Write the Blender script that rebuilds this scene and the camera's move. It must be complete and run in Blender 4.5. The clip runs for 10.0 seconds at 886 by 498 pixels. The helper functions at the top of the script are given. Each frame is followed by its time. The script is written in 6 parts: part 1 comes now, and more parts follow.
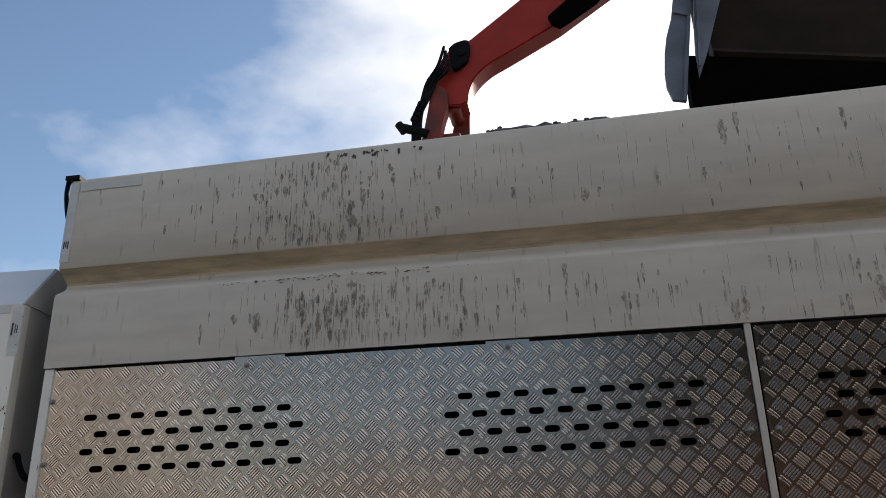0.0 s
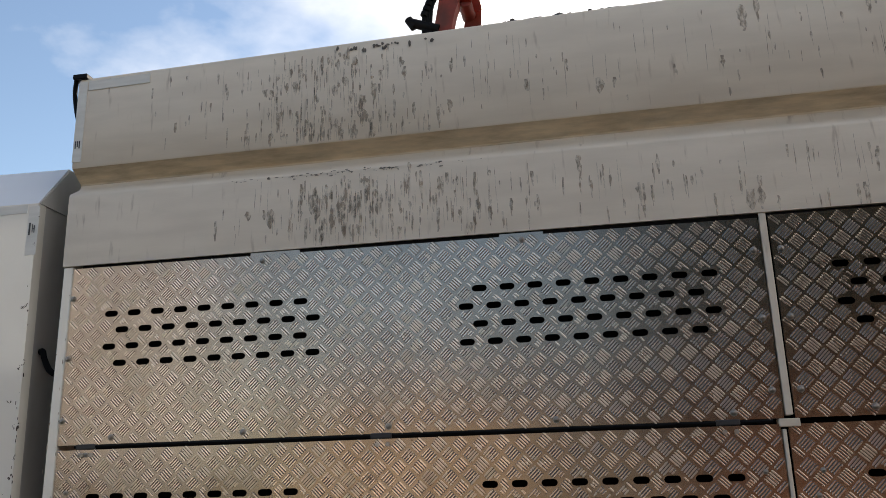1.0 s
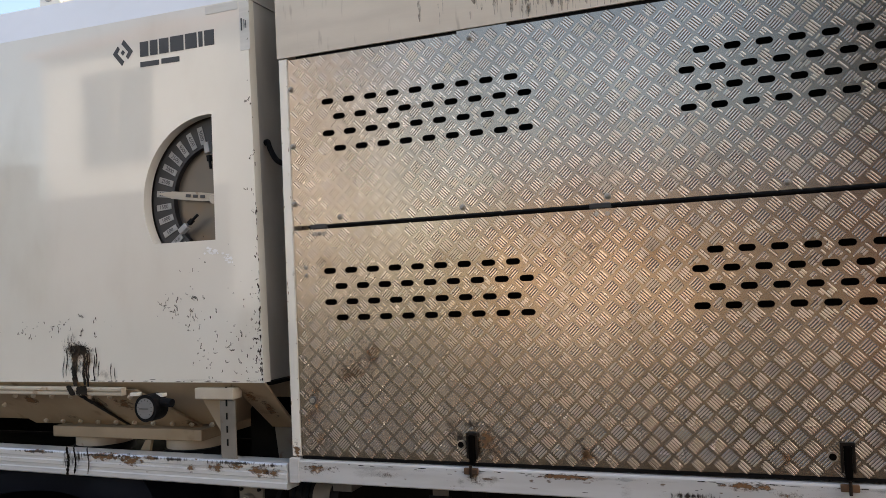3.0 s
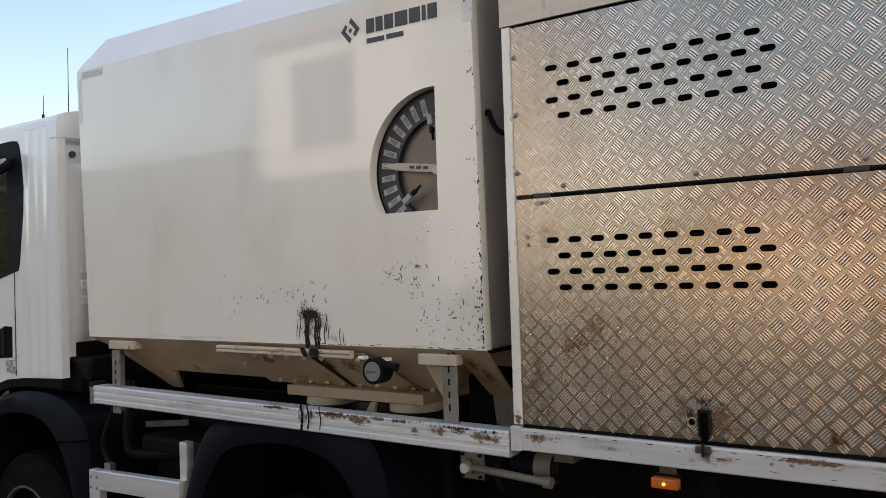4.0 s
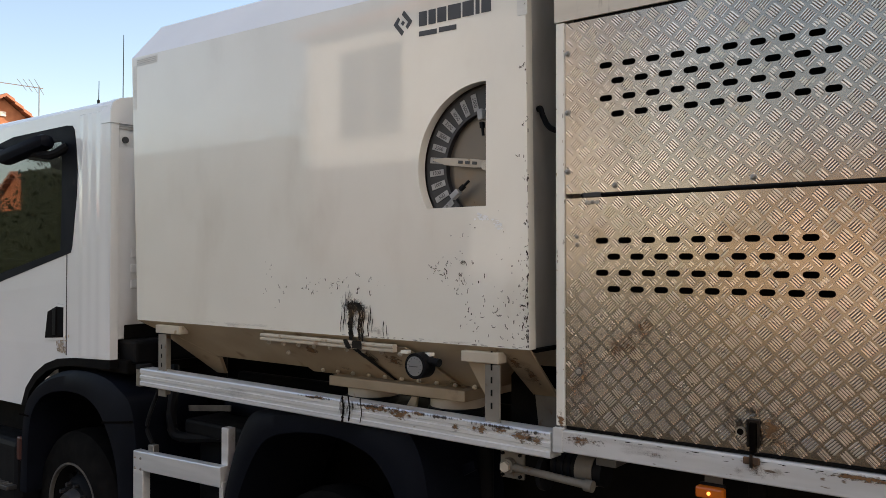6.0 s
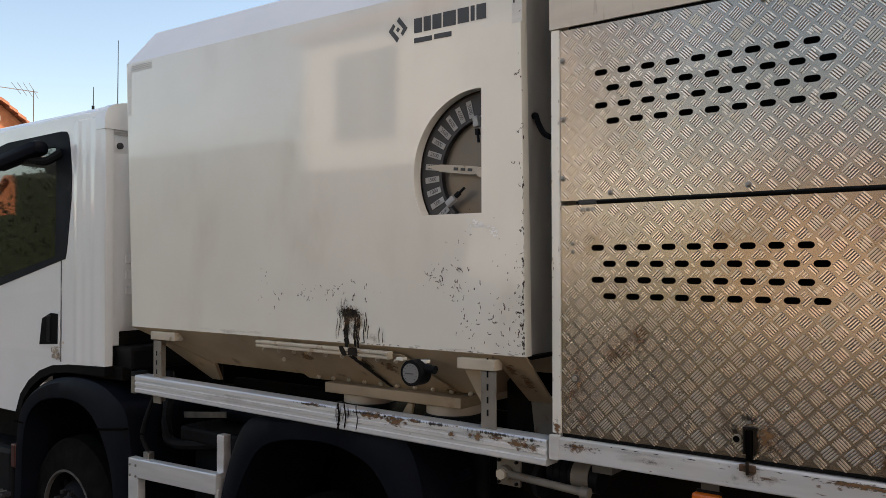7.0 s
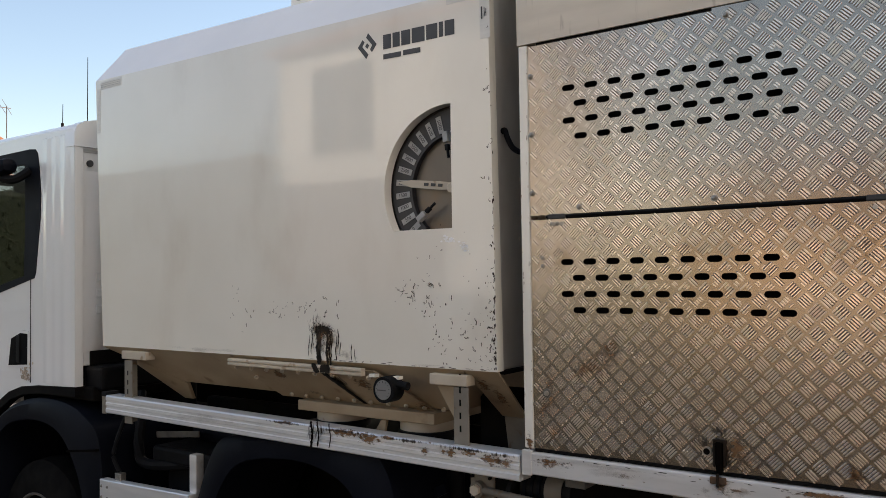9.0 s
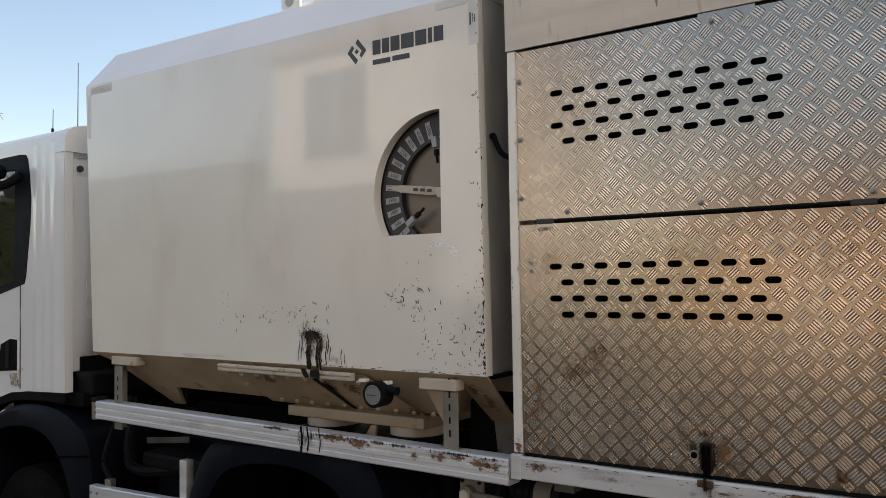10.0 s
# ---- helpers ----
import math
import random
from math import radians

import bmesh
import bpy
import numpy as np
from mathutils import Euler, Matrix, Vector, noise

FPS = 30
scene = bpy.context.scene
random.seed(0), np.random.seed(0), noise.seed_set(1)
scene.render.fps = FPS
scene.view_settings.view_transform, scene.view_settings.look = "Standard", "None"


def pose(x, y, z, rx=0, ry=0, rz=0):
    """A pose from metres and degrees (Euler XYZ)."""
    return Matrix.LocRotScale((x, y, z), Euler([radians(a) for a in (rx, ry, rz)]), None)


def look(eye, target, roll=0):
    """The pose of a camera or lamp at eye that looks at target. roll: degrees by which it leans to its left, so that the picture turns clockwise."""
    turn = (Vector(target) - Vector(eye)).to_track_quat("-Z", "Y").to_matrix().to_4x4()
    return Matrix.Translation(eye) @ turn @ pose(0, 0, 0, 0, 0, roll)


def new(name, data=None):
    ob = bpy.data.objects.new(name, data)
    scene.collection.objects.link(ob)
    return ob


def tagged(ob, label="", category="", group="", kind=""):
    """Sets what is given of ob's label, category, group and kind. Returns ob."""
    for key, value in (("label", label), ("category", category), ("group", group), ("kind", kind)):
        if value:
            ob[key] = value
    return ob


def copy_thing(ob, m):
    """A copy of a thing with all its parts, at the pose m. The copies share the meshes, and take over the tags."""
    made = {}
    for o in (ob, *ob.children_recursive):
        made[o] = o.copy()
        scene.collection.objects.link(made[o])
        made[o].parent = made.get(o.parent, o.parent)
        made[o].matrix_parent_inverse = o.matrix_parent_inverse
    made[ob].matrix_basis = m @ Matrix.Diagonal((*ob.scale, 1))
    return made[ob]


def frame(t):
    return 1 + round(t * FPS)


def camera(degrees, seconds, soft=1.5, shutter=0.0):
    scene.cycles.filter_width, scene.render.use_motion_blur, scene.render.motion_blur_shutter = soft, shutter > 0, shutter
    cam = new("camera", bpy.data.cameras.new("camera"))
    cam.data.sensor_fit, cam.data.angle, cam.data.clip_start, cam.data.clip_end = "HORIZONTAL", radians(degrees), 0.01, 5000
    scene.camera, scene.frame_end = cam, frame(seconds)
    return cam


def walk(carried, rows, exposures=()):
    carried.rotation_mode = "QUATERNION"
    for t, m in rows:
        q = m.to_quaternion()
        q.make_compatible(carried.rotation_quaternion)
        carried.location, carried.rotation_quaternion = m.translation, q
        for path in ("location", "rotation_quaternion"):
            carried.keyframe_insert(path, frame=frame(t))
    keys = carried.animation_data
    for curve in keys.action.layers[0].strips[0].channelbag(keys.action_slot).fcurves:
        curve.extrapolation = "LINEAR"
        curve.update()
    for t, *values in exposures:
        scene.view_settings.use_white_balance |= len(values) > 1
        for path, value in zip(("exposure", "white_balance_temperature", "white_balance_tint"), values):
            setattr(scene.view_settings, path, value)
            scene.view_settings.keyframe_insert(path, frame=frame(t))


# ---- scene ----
cam = camera(56.8, 10.0, soft=0.8)

PATH = [
    (0, (1.781, -2.645, 2.004), (1.505, -0.805, 2.738), -1.4),
    (0.5, (1.789, -2.639, 2.002), (1.496, -0.778, 2.672), -1.4),
    (1, (1.767, -2.624, 1.948), (1.449, -0.722, 2.479), -1.7),
    (1.5, (1.741, -2.631, 1.918), (1.308, -0.703, 2.23), -2.3),
    (2, (1.737, -2.598, 1.888), (1.161, -0.691, 2.067), -2.3),
    (2.2, (1.698, -2.613, 1.879), (1.107, -0.708, 2.022), -2.6),
    (3.3, (1.556, -2.651, 1.842), (0.724, -0.833, 1.904), -2.3),
    (3.5, (1.535, -2.653, 1.835), (0.606, -0.883, 1.891), -2.2),
    (4, (1.452, -2.674, 1.823), (0.326, -1.021, 1.868), -1.8),
    (4.5, (1.424, -2.689, 1.823), (0.235, -1.082, 1.865), -1.2),
    (5, (1.421, -2.678, 1.833), (0.209, -1.087, 1.862), -0.6),
    (5.5, (1.424, -2.668, 1.833), (0.213, -1.077, 1.859), 0.0),
    (7, (1.422, -2.663, 1.856), (0.222, -1.064, 1.89), -0.1),
    (7.5, (1.424, -2.658, 1.855), (0.232, -1.052, 1.9), -0.1),
    (8, (1.43, -2.653, 1.861), (0.248, -1.04, 1.914), -0.3),
    (8.5, (1.435, -2.636, 1.865), (0.263, -1.017, 1.923), -0.6),
    (9, (1.448, -2.639, 1.868), (0.288, -1.011, 1.932), -0.8),
    (9.5, (1.461, -2.64, 1.865), (0.306, -1.009, 1.936), -0.9),
    (10, (1.467, -2.636, 1.867), (0.32, -0.999, 1.943), -0.9),
]
walk(cam, [(t, look(eye, target, roll)) for t, eye, target, roll in PATH],
     [(0, 0.06, 6650, 11), (0.5, 0.18, 6750, 11), (1, 0.5, 7100, 12), (1.5, 0.95, 7350, 14), (2.2, 1.12, 7500, 15), (3.5, 1.19, 7600, 15), (4, 1.1, 7650, 15), (4.5, 1.08, 7700, 15), (5.5, 1.03, 7750, 15), (7, 0.87, 7800, 15), (8.5, 0.92, 7800, 15), (10, 0.83, 7800, 15)])

# ---- sky and light ----
SUN_EL, SUN_AZ = radians(28), radians(28)
world = bpy.data.worlds.new("sky")
scene.world = world
world.use_nodes = True
wn, wl = world.node_tree.nodes, world.node_tree.links
wn.clear()
sky = wn.new("ShaderNodeTexSky")
sky.sky_type, sky.sun_disc = "NISHITA", False
sky.sun_elevation, sky.sun_rotation = SUN_EL, SUN_AZ
sky.air_density, sky.dust_density, sky.ozone_density = 1.1, 0.25, 2.0
wco = wn.new("ShaderNodeTexCoord")
wmap = wn.new("ShaderNodeMapping")
wmap.inputs["Location"].default_value = (0.35, 0.1, 0.3)
wmap.inputs["Scale"].default_value = (1.0, 1.0, 1.8)
cloud = wn.new("ShaderNodeTexNoise")
cloud.inputs["Scale"].default_value, cloud.inputs["Detail"].default_value, cloud.inputs["Roughness"].default_value = 2.6, 7.0, 0.52
cramp = wn.new("ShaderNodeValToRGB")
cramp.color_ramp.elements[0].position, cramp.color_ramp.elements[1].position = 0.46, 0.76
veil = wn.new("ShaderNodeMix")
veil.data_type = "RGBA"
veil.inputs["B"].default_value = (7.8, 7.95, 8.2, 1)
wl.new(wco.outputs["Generated"], wmap.inputs["Vector"])
wl.new(wmap.outputs["Vector"], cloud.inputs["Vector"])
lean = wn.new("ShaderNodeVectorMath")
lean.operation = "DOT_PRODUCT"
lean.inputs[1].default_value = (0.55, 0.36, 0.0)
thick = wn.new("ShaderNodeMath")
thick.operation = "ADD"
wl.new(wco.outputs["Generated"], lean.inputs[0])
wl.new(lean.outputs["Value"], thick.inputs[0])
wl.new(cloud.outputs["Fac"], thick.inputs[1])
wl.new(thick.outputs["Value"], cramp.inputs["Fac"])
wl.new(cramp.outputs["Color"], veil.inputs["Factor"])
wl.new(sky.outputs["Color"], veil.inputs["A"])
bg = wn.new("ShaderNodeBackground")
bg.inputs["Strength"].default_value = 0.138
wout = wn.new("ShaderNodeOutputWorld")
wl.new(veil.outputs["Result"], bg.inputs["Color"])
wl.new(bg.outputs["Background"], wout.inputs["Surface"])

lamp = bpy.data.lights.new("sun", "SUN")
lamp.energy, lamp.angle, lamp.color = 5.0, radians(0.6), (1.0, 0.93, 0.84)
sun = new("sun", lamp)
sun_dir = Vector((math.sin(SUN_AZ) * math.cos(SUN_EL), math.cos(SUN_AZ) * math.cos(SUN_EL), math.sin(SUN_EL)))
sun.matrix_world = look(sun_dir * 60, (0, 0, 0))


# ---- materials ----
def surface(name, c1, c2, rough=0.5, metal=0.0, scale=6.0, stretch=(1, 1, 1), bump=0.1, bscale=90.0, rspread=0.1,
            dirt=None, dirt_scale=3.0, dirt_cut=(0.55, 0.75), dirt_stretch=(1, 1, 1), coat=0.0, spec=0.5, per_piece=0.0, island=0.0, dirt_from=None):
    """A worn surface: two tones of grain, fine relief, uneven gloss, and stains of a colour of their own."""
    m = bpy.data.materials.new(name)
    m.use_nodes = True
    n, l = m.node_tree.nodes, m.node_tree.links
    p = n["Principled BSDF"]
    co = n.new("ShaderNodeTexCoord")

    def noise_at(s, st, detail=6.0):
        mp = n.new("ShaderNodeMapping")
        mp.inputs["Scale"].default_value = st
        t = n.new("ShaderNodeTexNoise")
        t.inputs["Scale"].default_value, t.inputs["Detail"].default_value = s, detail
        l.new(co.outputs["Object"], mp.inputs["Vector"])
        l.new(mp.outputs["Vector"], t.inputs["Vector"])
        return t.outputs["Fac"]

    def mix(a, b, f):
        x = n.new("ShaderNodeMix")
        x.data_type = "RGBA"
        for key, v in (("A", a), ("B", b)):
            if isinstance(v, tuple):
                x.inputs[key].default_value = (*v, 1)
            else:
                l.new(v, x.inputs[key])
        l.new(f, x.inputs["Factor"])
        return x.outputs["Result"]

    def ramp(f, lo, hi):
        r = n.new("ShaderNodeMapRange")
        r.interpolation_type = "SMOOTHSTEP"
        r.inputs["From Min"].default_value, r.inputs["From Max"].default_value = lo, hi
        l.new(f, r.inputs["Value"])
        return r.outputs["Result"]

    big = noise_at(scale, stretch)
    colour = mix(c1, c2, ramp(big, 0.3, 0.7))
    if per_piece or island:
        info = n.new("ShaderNodeObjectInfo" if per_piece else "ShaderNodeNewGeometry")
        spread = per_piece or island
        hsv = n.new("ShaderNodeHueSaturation")
        r = n.new("ShaderNodeMapRange")
        r.inputs["To Min"].default_value, r.inputs["To Max"].default_value = 1 - spread, 1 + spread
        l.new(info.outputs["Random" if per_piece else "Random Per Island"], r.inputs["Value"])
        l.new(r.outputs["Result"], hsv.inputs["Value"])
        l.new(colour, hsv.inputs["Color"])
        colour = hsv.outputs["Color"]
    if dirt:
        amount = noise_at(dirt_scale, dirt_stretch, 9.0)
        if dirt_from:
            sep = n.new("ShaderNodeSeparateXYZ")
            l.new(co.outputs["Object"], sep.inputs["Vector"])
            more = n.new("ShaderNodeMath")
            more.operation = "MULTIPLY_ADD"
            l.new(ramp(sep.outputs["X"], dirt_from[0], dirt_from[1]), more.inputs[0])
            more.inputs[1].default_value = dirt_from[2]
            l.new(amount, more.inputs[2])
            amount = more.outputs["Value"]
        colour = mix(colour, dirt, ramp(amount, *dirt_cut))
    l.new(colour, p.inputs["Base Color"])
    fine = noise_at(bscale, stretch, 4.0)
    r = n.new("ShaderNodeMapRange")
    r.inputs["To Min"].default_value, r.inputs["To Max"].default_value = max(rough - rspread, 0.02), min(rough + rspread, 1)
    l.new(noise_at(scale * 2.7, stretch), r.inputs["Value"])
    l.new(r.outputs["Result"], p.inputs["Roughness"])
    b = n.new("ShaderNodeBump")
    b.inputs["Strength"].default_value, b.inputs["Distance"].default_value = bump, 0.004
    l.new(fine, b.inputs["Height"])
    l.new(b.outputs["Normal"], p.inputs["Normal"])
    p.inputs["Metallic"].default_value = metal
    p.inputs["Specular IOR Level"].default_value = spec
    p.inputs["Coat Weight"].default_value = coat
    p.inputs["Coat Roughness"].default_value = 0.045
    return m


WHITE = surface("cream_paint", (0.80, 0.772, 0.70), (0.765, 0.735, 0.66), 0.3, 0, 2.2, bump=0.008, bscale=40, rspread=0.03, coat=0.9,
                dirt=(0.6, 0.545, 0.46), dirt_scale=2.5, dirt_cut=(0.5, 0.9), dirt_stretch=(1, 1, 0.5))
HOUSING = surface("weathered_paint", (0.705, 0.628, 0.522), (0.625, 0.553, 0.456), 0.5, 0, 3.0, (1, 1, 5), bump=0.05, bscale=50,
                  dirt=(0.36, 0.29, 0.22), dirt_scale=9, dirt_cut=(0.6, 0.8), dirt_stretch=(5, 1, 0.7))
# Greyer copy of the cream paint; shade of the rear gap is in it.
GREYED = surface("shade_and_line_grey", (0.5, 0.495, 0.475), (0.38, 0.375, 0.36), 0.6, 0, 5.0, (1, 1, 0.4), bump=0.05, bscale=60)
# Darker copy of the hopper's cream; shade on down-turned faces is painted in.
SLOPE = surface("tan_shade_paint", (0.36, 0.275, 0.18), (0.28, 0.207, 0.13), 0.6, 0, 4.0, bump=0.08, bscale=60,
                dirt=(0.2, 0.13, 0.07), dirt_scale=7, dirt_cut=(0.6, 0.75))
CAB = surface("white_cab_paint", (0.78, 0.79, 0.79), (0.74, 0.75, 0.75), 0.22, 0, 1.5, bump=0.0, bscale=40, coat=0.6)
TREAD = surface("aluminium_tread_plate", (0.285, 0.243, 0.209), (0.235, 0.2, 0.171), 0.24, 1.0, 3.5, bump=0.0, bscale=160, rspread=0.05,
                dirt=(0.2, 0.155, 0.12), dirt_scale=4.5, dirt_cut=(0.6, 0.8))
# Ribs far paler than the plate: wear plus their highlights in the colour.
BAR = surface("worn_and_highlit_tread_relief", (0.63, 0.536, 0.459), (0.53, 0.45, 0.384), 0.27, 1.0, 3.5, bump=0.0, bscale=160, rspread=0.05,
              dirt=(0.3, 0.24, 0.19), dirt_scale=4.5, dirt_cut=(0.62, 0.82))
# Dark strips between the ribs: dirt plus the gap shade put into colour.
SILT_SHADE = surface("dirt_and_shade_between_ribs", (0.062, 0.047, 0.035), (0.095, 0.073, 0.055), 0.55, 0.5, 9.0, bump=0.0)
ALU = surface("aluminium_profile", (0.76, 0.765, 0.77), (0.66, 0.665, 0.67), 0.4, 0.5, 7.0, (0.3, 1, 3), bump=0.06, bscale=70,
              dirt=(0.24, 0.13, 0.06), dirt_scale=6, dirt_cut=(0.66, 0.74))
RAILP = surface("worn_white_rail_paint", (0.58, 0.585, 0.58), (0.49, 0.49, 0.48), 0.42, 0, 8.0, (0.3, 1, 3), bump=0.08, bscale=60,
                dirt=(0.16, 0.115, 0.085), dirt_scale=34, dirt_cut=(0.66, 0.72), dirt_stretch=(0.5, 1, 1.6))
RAILALU = surface("rusting_aluminium_rail", (0.78, 0.795, 0.81), (0.7, 0.715, 0.73), 0.36, 0.5, 7.0, (0.3, 1, 3), bump=0.05, bscale=70,
                  dirt=(0.17, 0.1, 0.05), dirt_scale=30, dirt_cut=(0.7, 0.76), dirt_stretch=(0.6, 1, 1.2), dirt_from=(-1.2, -0.9, 0.03))
IRON = surface("dark_wheel_paint", (0.13, 0.127, 0.12), (0.08, 0.077, 0.072), 0.6, 0.3, 12.0, bump=0.1)
STEEL = surface("zinc_steel", (0.4, 0.375, 0.345), (0.27, 0.25, 0.228), 0.4, 0.9, 30.0, bump=0.05)
RUST = surface("rusty_steel", (0.2, 0.105, 0.05), (0.075, 0.043, 0.026), 0.85, 0.2, 14.0, bump=0.3, bscale=120)
BLACK = surface("black_plastic", (0.010, 0.0105, 0.012), (0.007, 0.0075, 0.0085), 0.55, 0, 6.0, bump=0.12, bscale=150,
                dirt=(0.025, 0.023, 0.021), dirt_scale=5, dirt_cut=(0.58, 0.8), spec=0.07)
GUARD = surface("navy_grey_mudguard_plastic", (0.005, 0.0066, 0.0115), (0.0032, 0.0043, 0.0078), 0.55, 0, 3.0, bump=0.08, bscale=120,
                dirt=(0.02, 0.019, 0.019), dirt_scale=11, dirt_cut=(0.64, 0.8), spec=0.07)
RUBBER = surface("tyre_rubber", (0.006, 0.006, 0.006), (0.011, 0.0105, 0.01), 0.85, 0, 9.0, bump=0.2, spec=0.04)
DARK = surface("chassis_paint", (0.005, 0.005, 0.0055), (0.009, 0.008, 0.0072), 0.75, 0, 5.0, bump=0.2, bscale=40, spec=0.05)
TAR = surface("black_bitumen", (0.007, 0.006, 0.005), (0.02, 0.013, 0.009), 0.5, 0, 20.0, bump=0.4, bscale=80, spec=0.15)
BROWN = surface("dried_slurry_stain", (0.31, 0.245, 0.185), (0.41, 0.34, 0.27), 0.8, 0, 60.0, bump=0.1, island=0.38)
# Hopper paint made whiter and bluer: the sky's light on the roof slope.
SKYLIT_ROOF = surface("skylit_roof_paint", (0.76, 0.77, 0.785), (0.72, 0.73, 0.745), 0.4, 0, 2.0, bump=0.01, bscale=40, coat=0.6,
                dirt=(0.66, 0.65, 0.62), dirt_scale=3, dirt_cut=(0.6, 0.9))
CREAM = surface("dusty_cream_bracket_paint", (0.52, 0.455, 0.365), (0.45, 0.39, 0.305), 0.5, 0, 7.0, bump=0.06, bscale=60,
                dirt=(0.27, 0.17, 0.09), dirt_scale=16, dirt_cut=(0.6, 0.74))
BACKPLATE = surface("dull_steel_dial_plate", (0.17, 0.142, 0.115), (0.14, 0.125, 0.108), 0.42, 0.4, 3.0, bump=0.02, bscale=60,
                    dirt=(0.2, 0.13, 0.075), dirt_scale=5, dirt_cut=(0.5, 0.8))
GREYPOST = surface("grimy_grey_post_paint", (0.2, 0.18, 0.15), (0.145, 0.13, 0.108), 0.6, 0, 9.0, bump=0.1, bscale=60,
                   dirt=(0.13, 0.075, 0.035), dirt_scale=18, dirt_cut=(0.58, 0.7))
CHARCOAL = surface("charcoal_dial_ring", (0.03, 0.03, 0.033), (0.022, 0.022, 0.025), 0.5, 0, 8.0, bump=0.03)
CHALK = surface("chalky_white_scrape", (0.93, 0.93, 0.92), (0.88, 0.88, 0.87), 0.7, 0, 30.0, bump=0.1)
CHIP = surface("dark_brown_chip", (0.018, 0.013, 0.011), (0.06, 0.04, 0.03), 0.7, 0, 40.0, bump=0.1, island=0.5, spec=0.2)
GRIME = surface("grey_grime", (0.1, 0.088, 0.075), (0.16, 0.14, 0.12), 0.8, 0, 40.0, bump=0.1, island=0.4)
INK = surface("charcoal_vinyl_lettering", (0.035, 0.035, 0.037), (0.05, 0.05, 0.052), 0.5, 0, 10.0, bump=0.02)
TAG = surface("dial_tag", (0.4, 0.4, 0.39), (0.31, 0.31, 0.305), 0.5, 0, 20.0, bump=0.02)
TAPE = surface("silver_tape", (0.7, 0.685, 0.64), (0.63, 0.615, 0.57), 0.35, 0.0, 6.0, (1, 1, 8), bump=0.05)
ORANGE = surface("orange_crane_paint", (0.45, 0.036, 0.018), (0.36, 0.028, 0.015), 0.45, 0, 4.0, bump=0.05,
                 dirt=(0.22, 0.04, 0.024), dirt_scale=9, dirt_cut=(0.55, 0.8), spec=0.3)
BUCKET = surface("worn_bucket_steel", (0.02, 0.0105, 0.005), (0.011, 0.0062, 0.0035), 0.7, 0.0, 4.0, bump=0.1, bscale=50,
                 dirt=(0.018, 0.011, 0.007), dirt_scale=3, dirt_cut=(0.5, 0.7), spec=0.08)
PITCH_BLACK = surface("grease_and_shade_black", (0.003, 0.0026, 0.0024), (0.005, 0.004, 0.0035), 0.9, 0, 5.0, bump=0.1, spec=0.01)
BUCKET_GREY = surface("grey_bucket_paint", (0.2, 0.22, 0.255), (0.12, 0.132, 0.155), 0.5, 0.1, 5.0, bump=0.15)
CLEVIS = surface("rusty_orange_casting", (0.3, 0.045, 0.026), (0.13, 0.035, 0.022), 0.6, 0.1, 9.0, bump=0.3, bscale=50)
GRAVEL = surface("black_chippings", (0.02, 0.02, 0.021), (0.05, 0.048, 0.045), 0.85, 0, 30.0, bump=0.5, bscale=60)
ASPHALT = surface("asphalt", (0.036, 0.034, 0.032), (0.028, 0.0265, 0.025), 0.9, 0, 0.6, bump=0.4, bscale=140,
                  dirt=(0.045, 0.042, 0.039), dirt_scale=0.4, dirt_cut=(0.5, 0.7))
PAVING = surface("pavement", (0.075, 0.07, 0.064), (0.06, 0.056, 0.05), 0.9, 0, 1.0, bump=0.2, bscale=60)
BRICK = surface("orange_brick", (0.42, 0.16, 0.075), (0.34, 0.12, 0.055), 0.85, 0, 5.0, bump=0.3, bscale=30)
TILE = surface("clay_roof_tile", (0.4, 0.16, 0.08), (0.3, 0.11, 0.06), 0.8, 0, 4.0, bump=0.2, bscale=30)
OCHRE = surface("ochre_render", (0.78, 0.53, 0.26), (0.7, 0.46, 0.22), 0.85, 0, 1.5, bump=0.1)
ROOFDARK = surface("dark_brown_roof_tile", (0.13, 0.09, 0.065), (0.1, 0.07, 0.05), 0.8, 0, 3.0, (1, 6, 6), bump=0.3, bscale=20)
PALE = surface("white_house_render", (0.8, 0.79, 0.76), (0.75, 0.74, 0.71), 0.85, 0, 2.0, bump=0.1)
PLASTER = surface("pale_render", (0.66, 0.62, 0.55), (0.58, 0.54, 0.48), 0.85, 0, 2.0, bump=0.1)


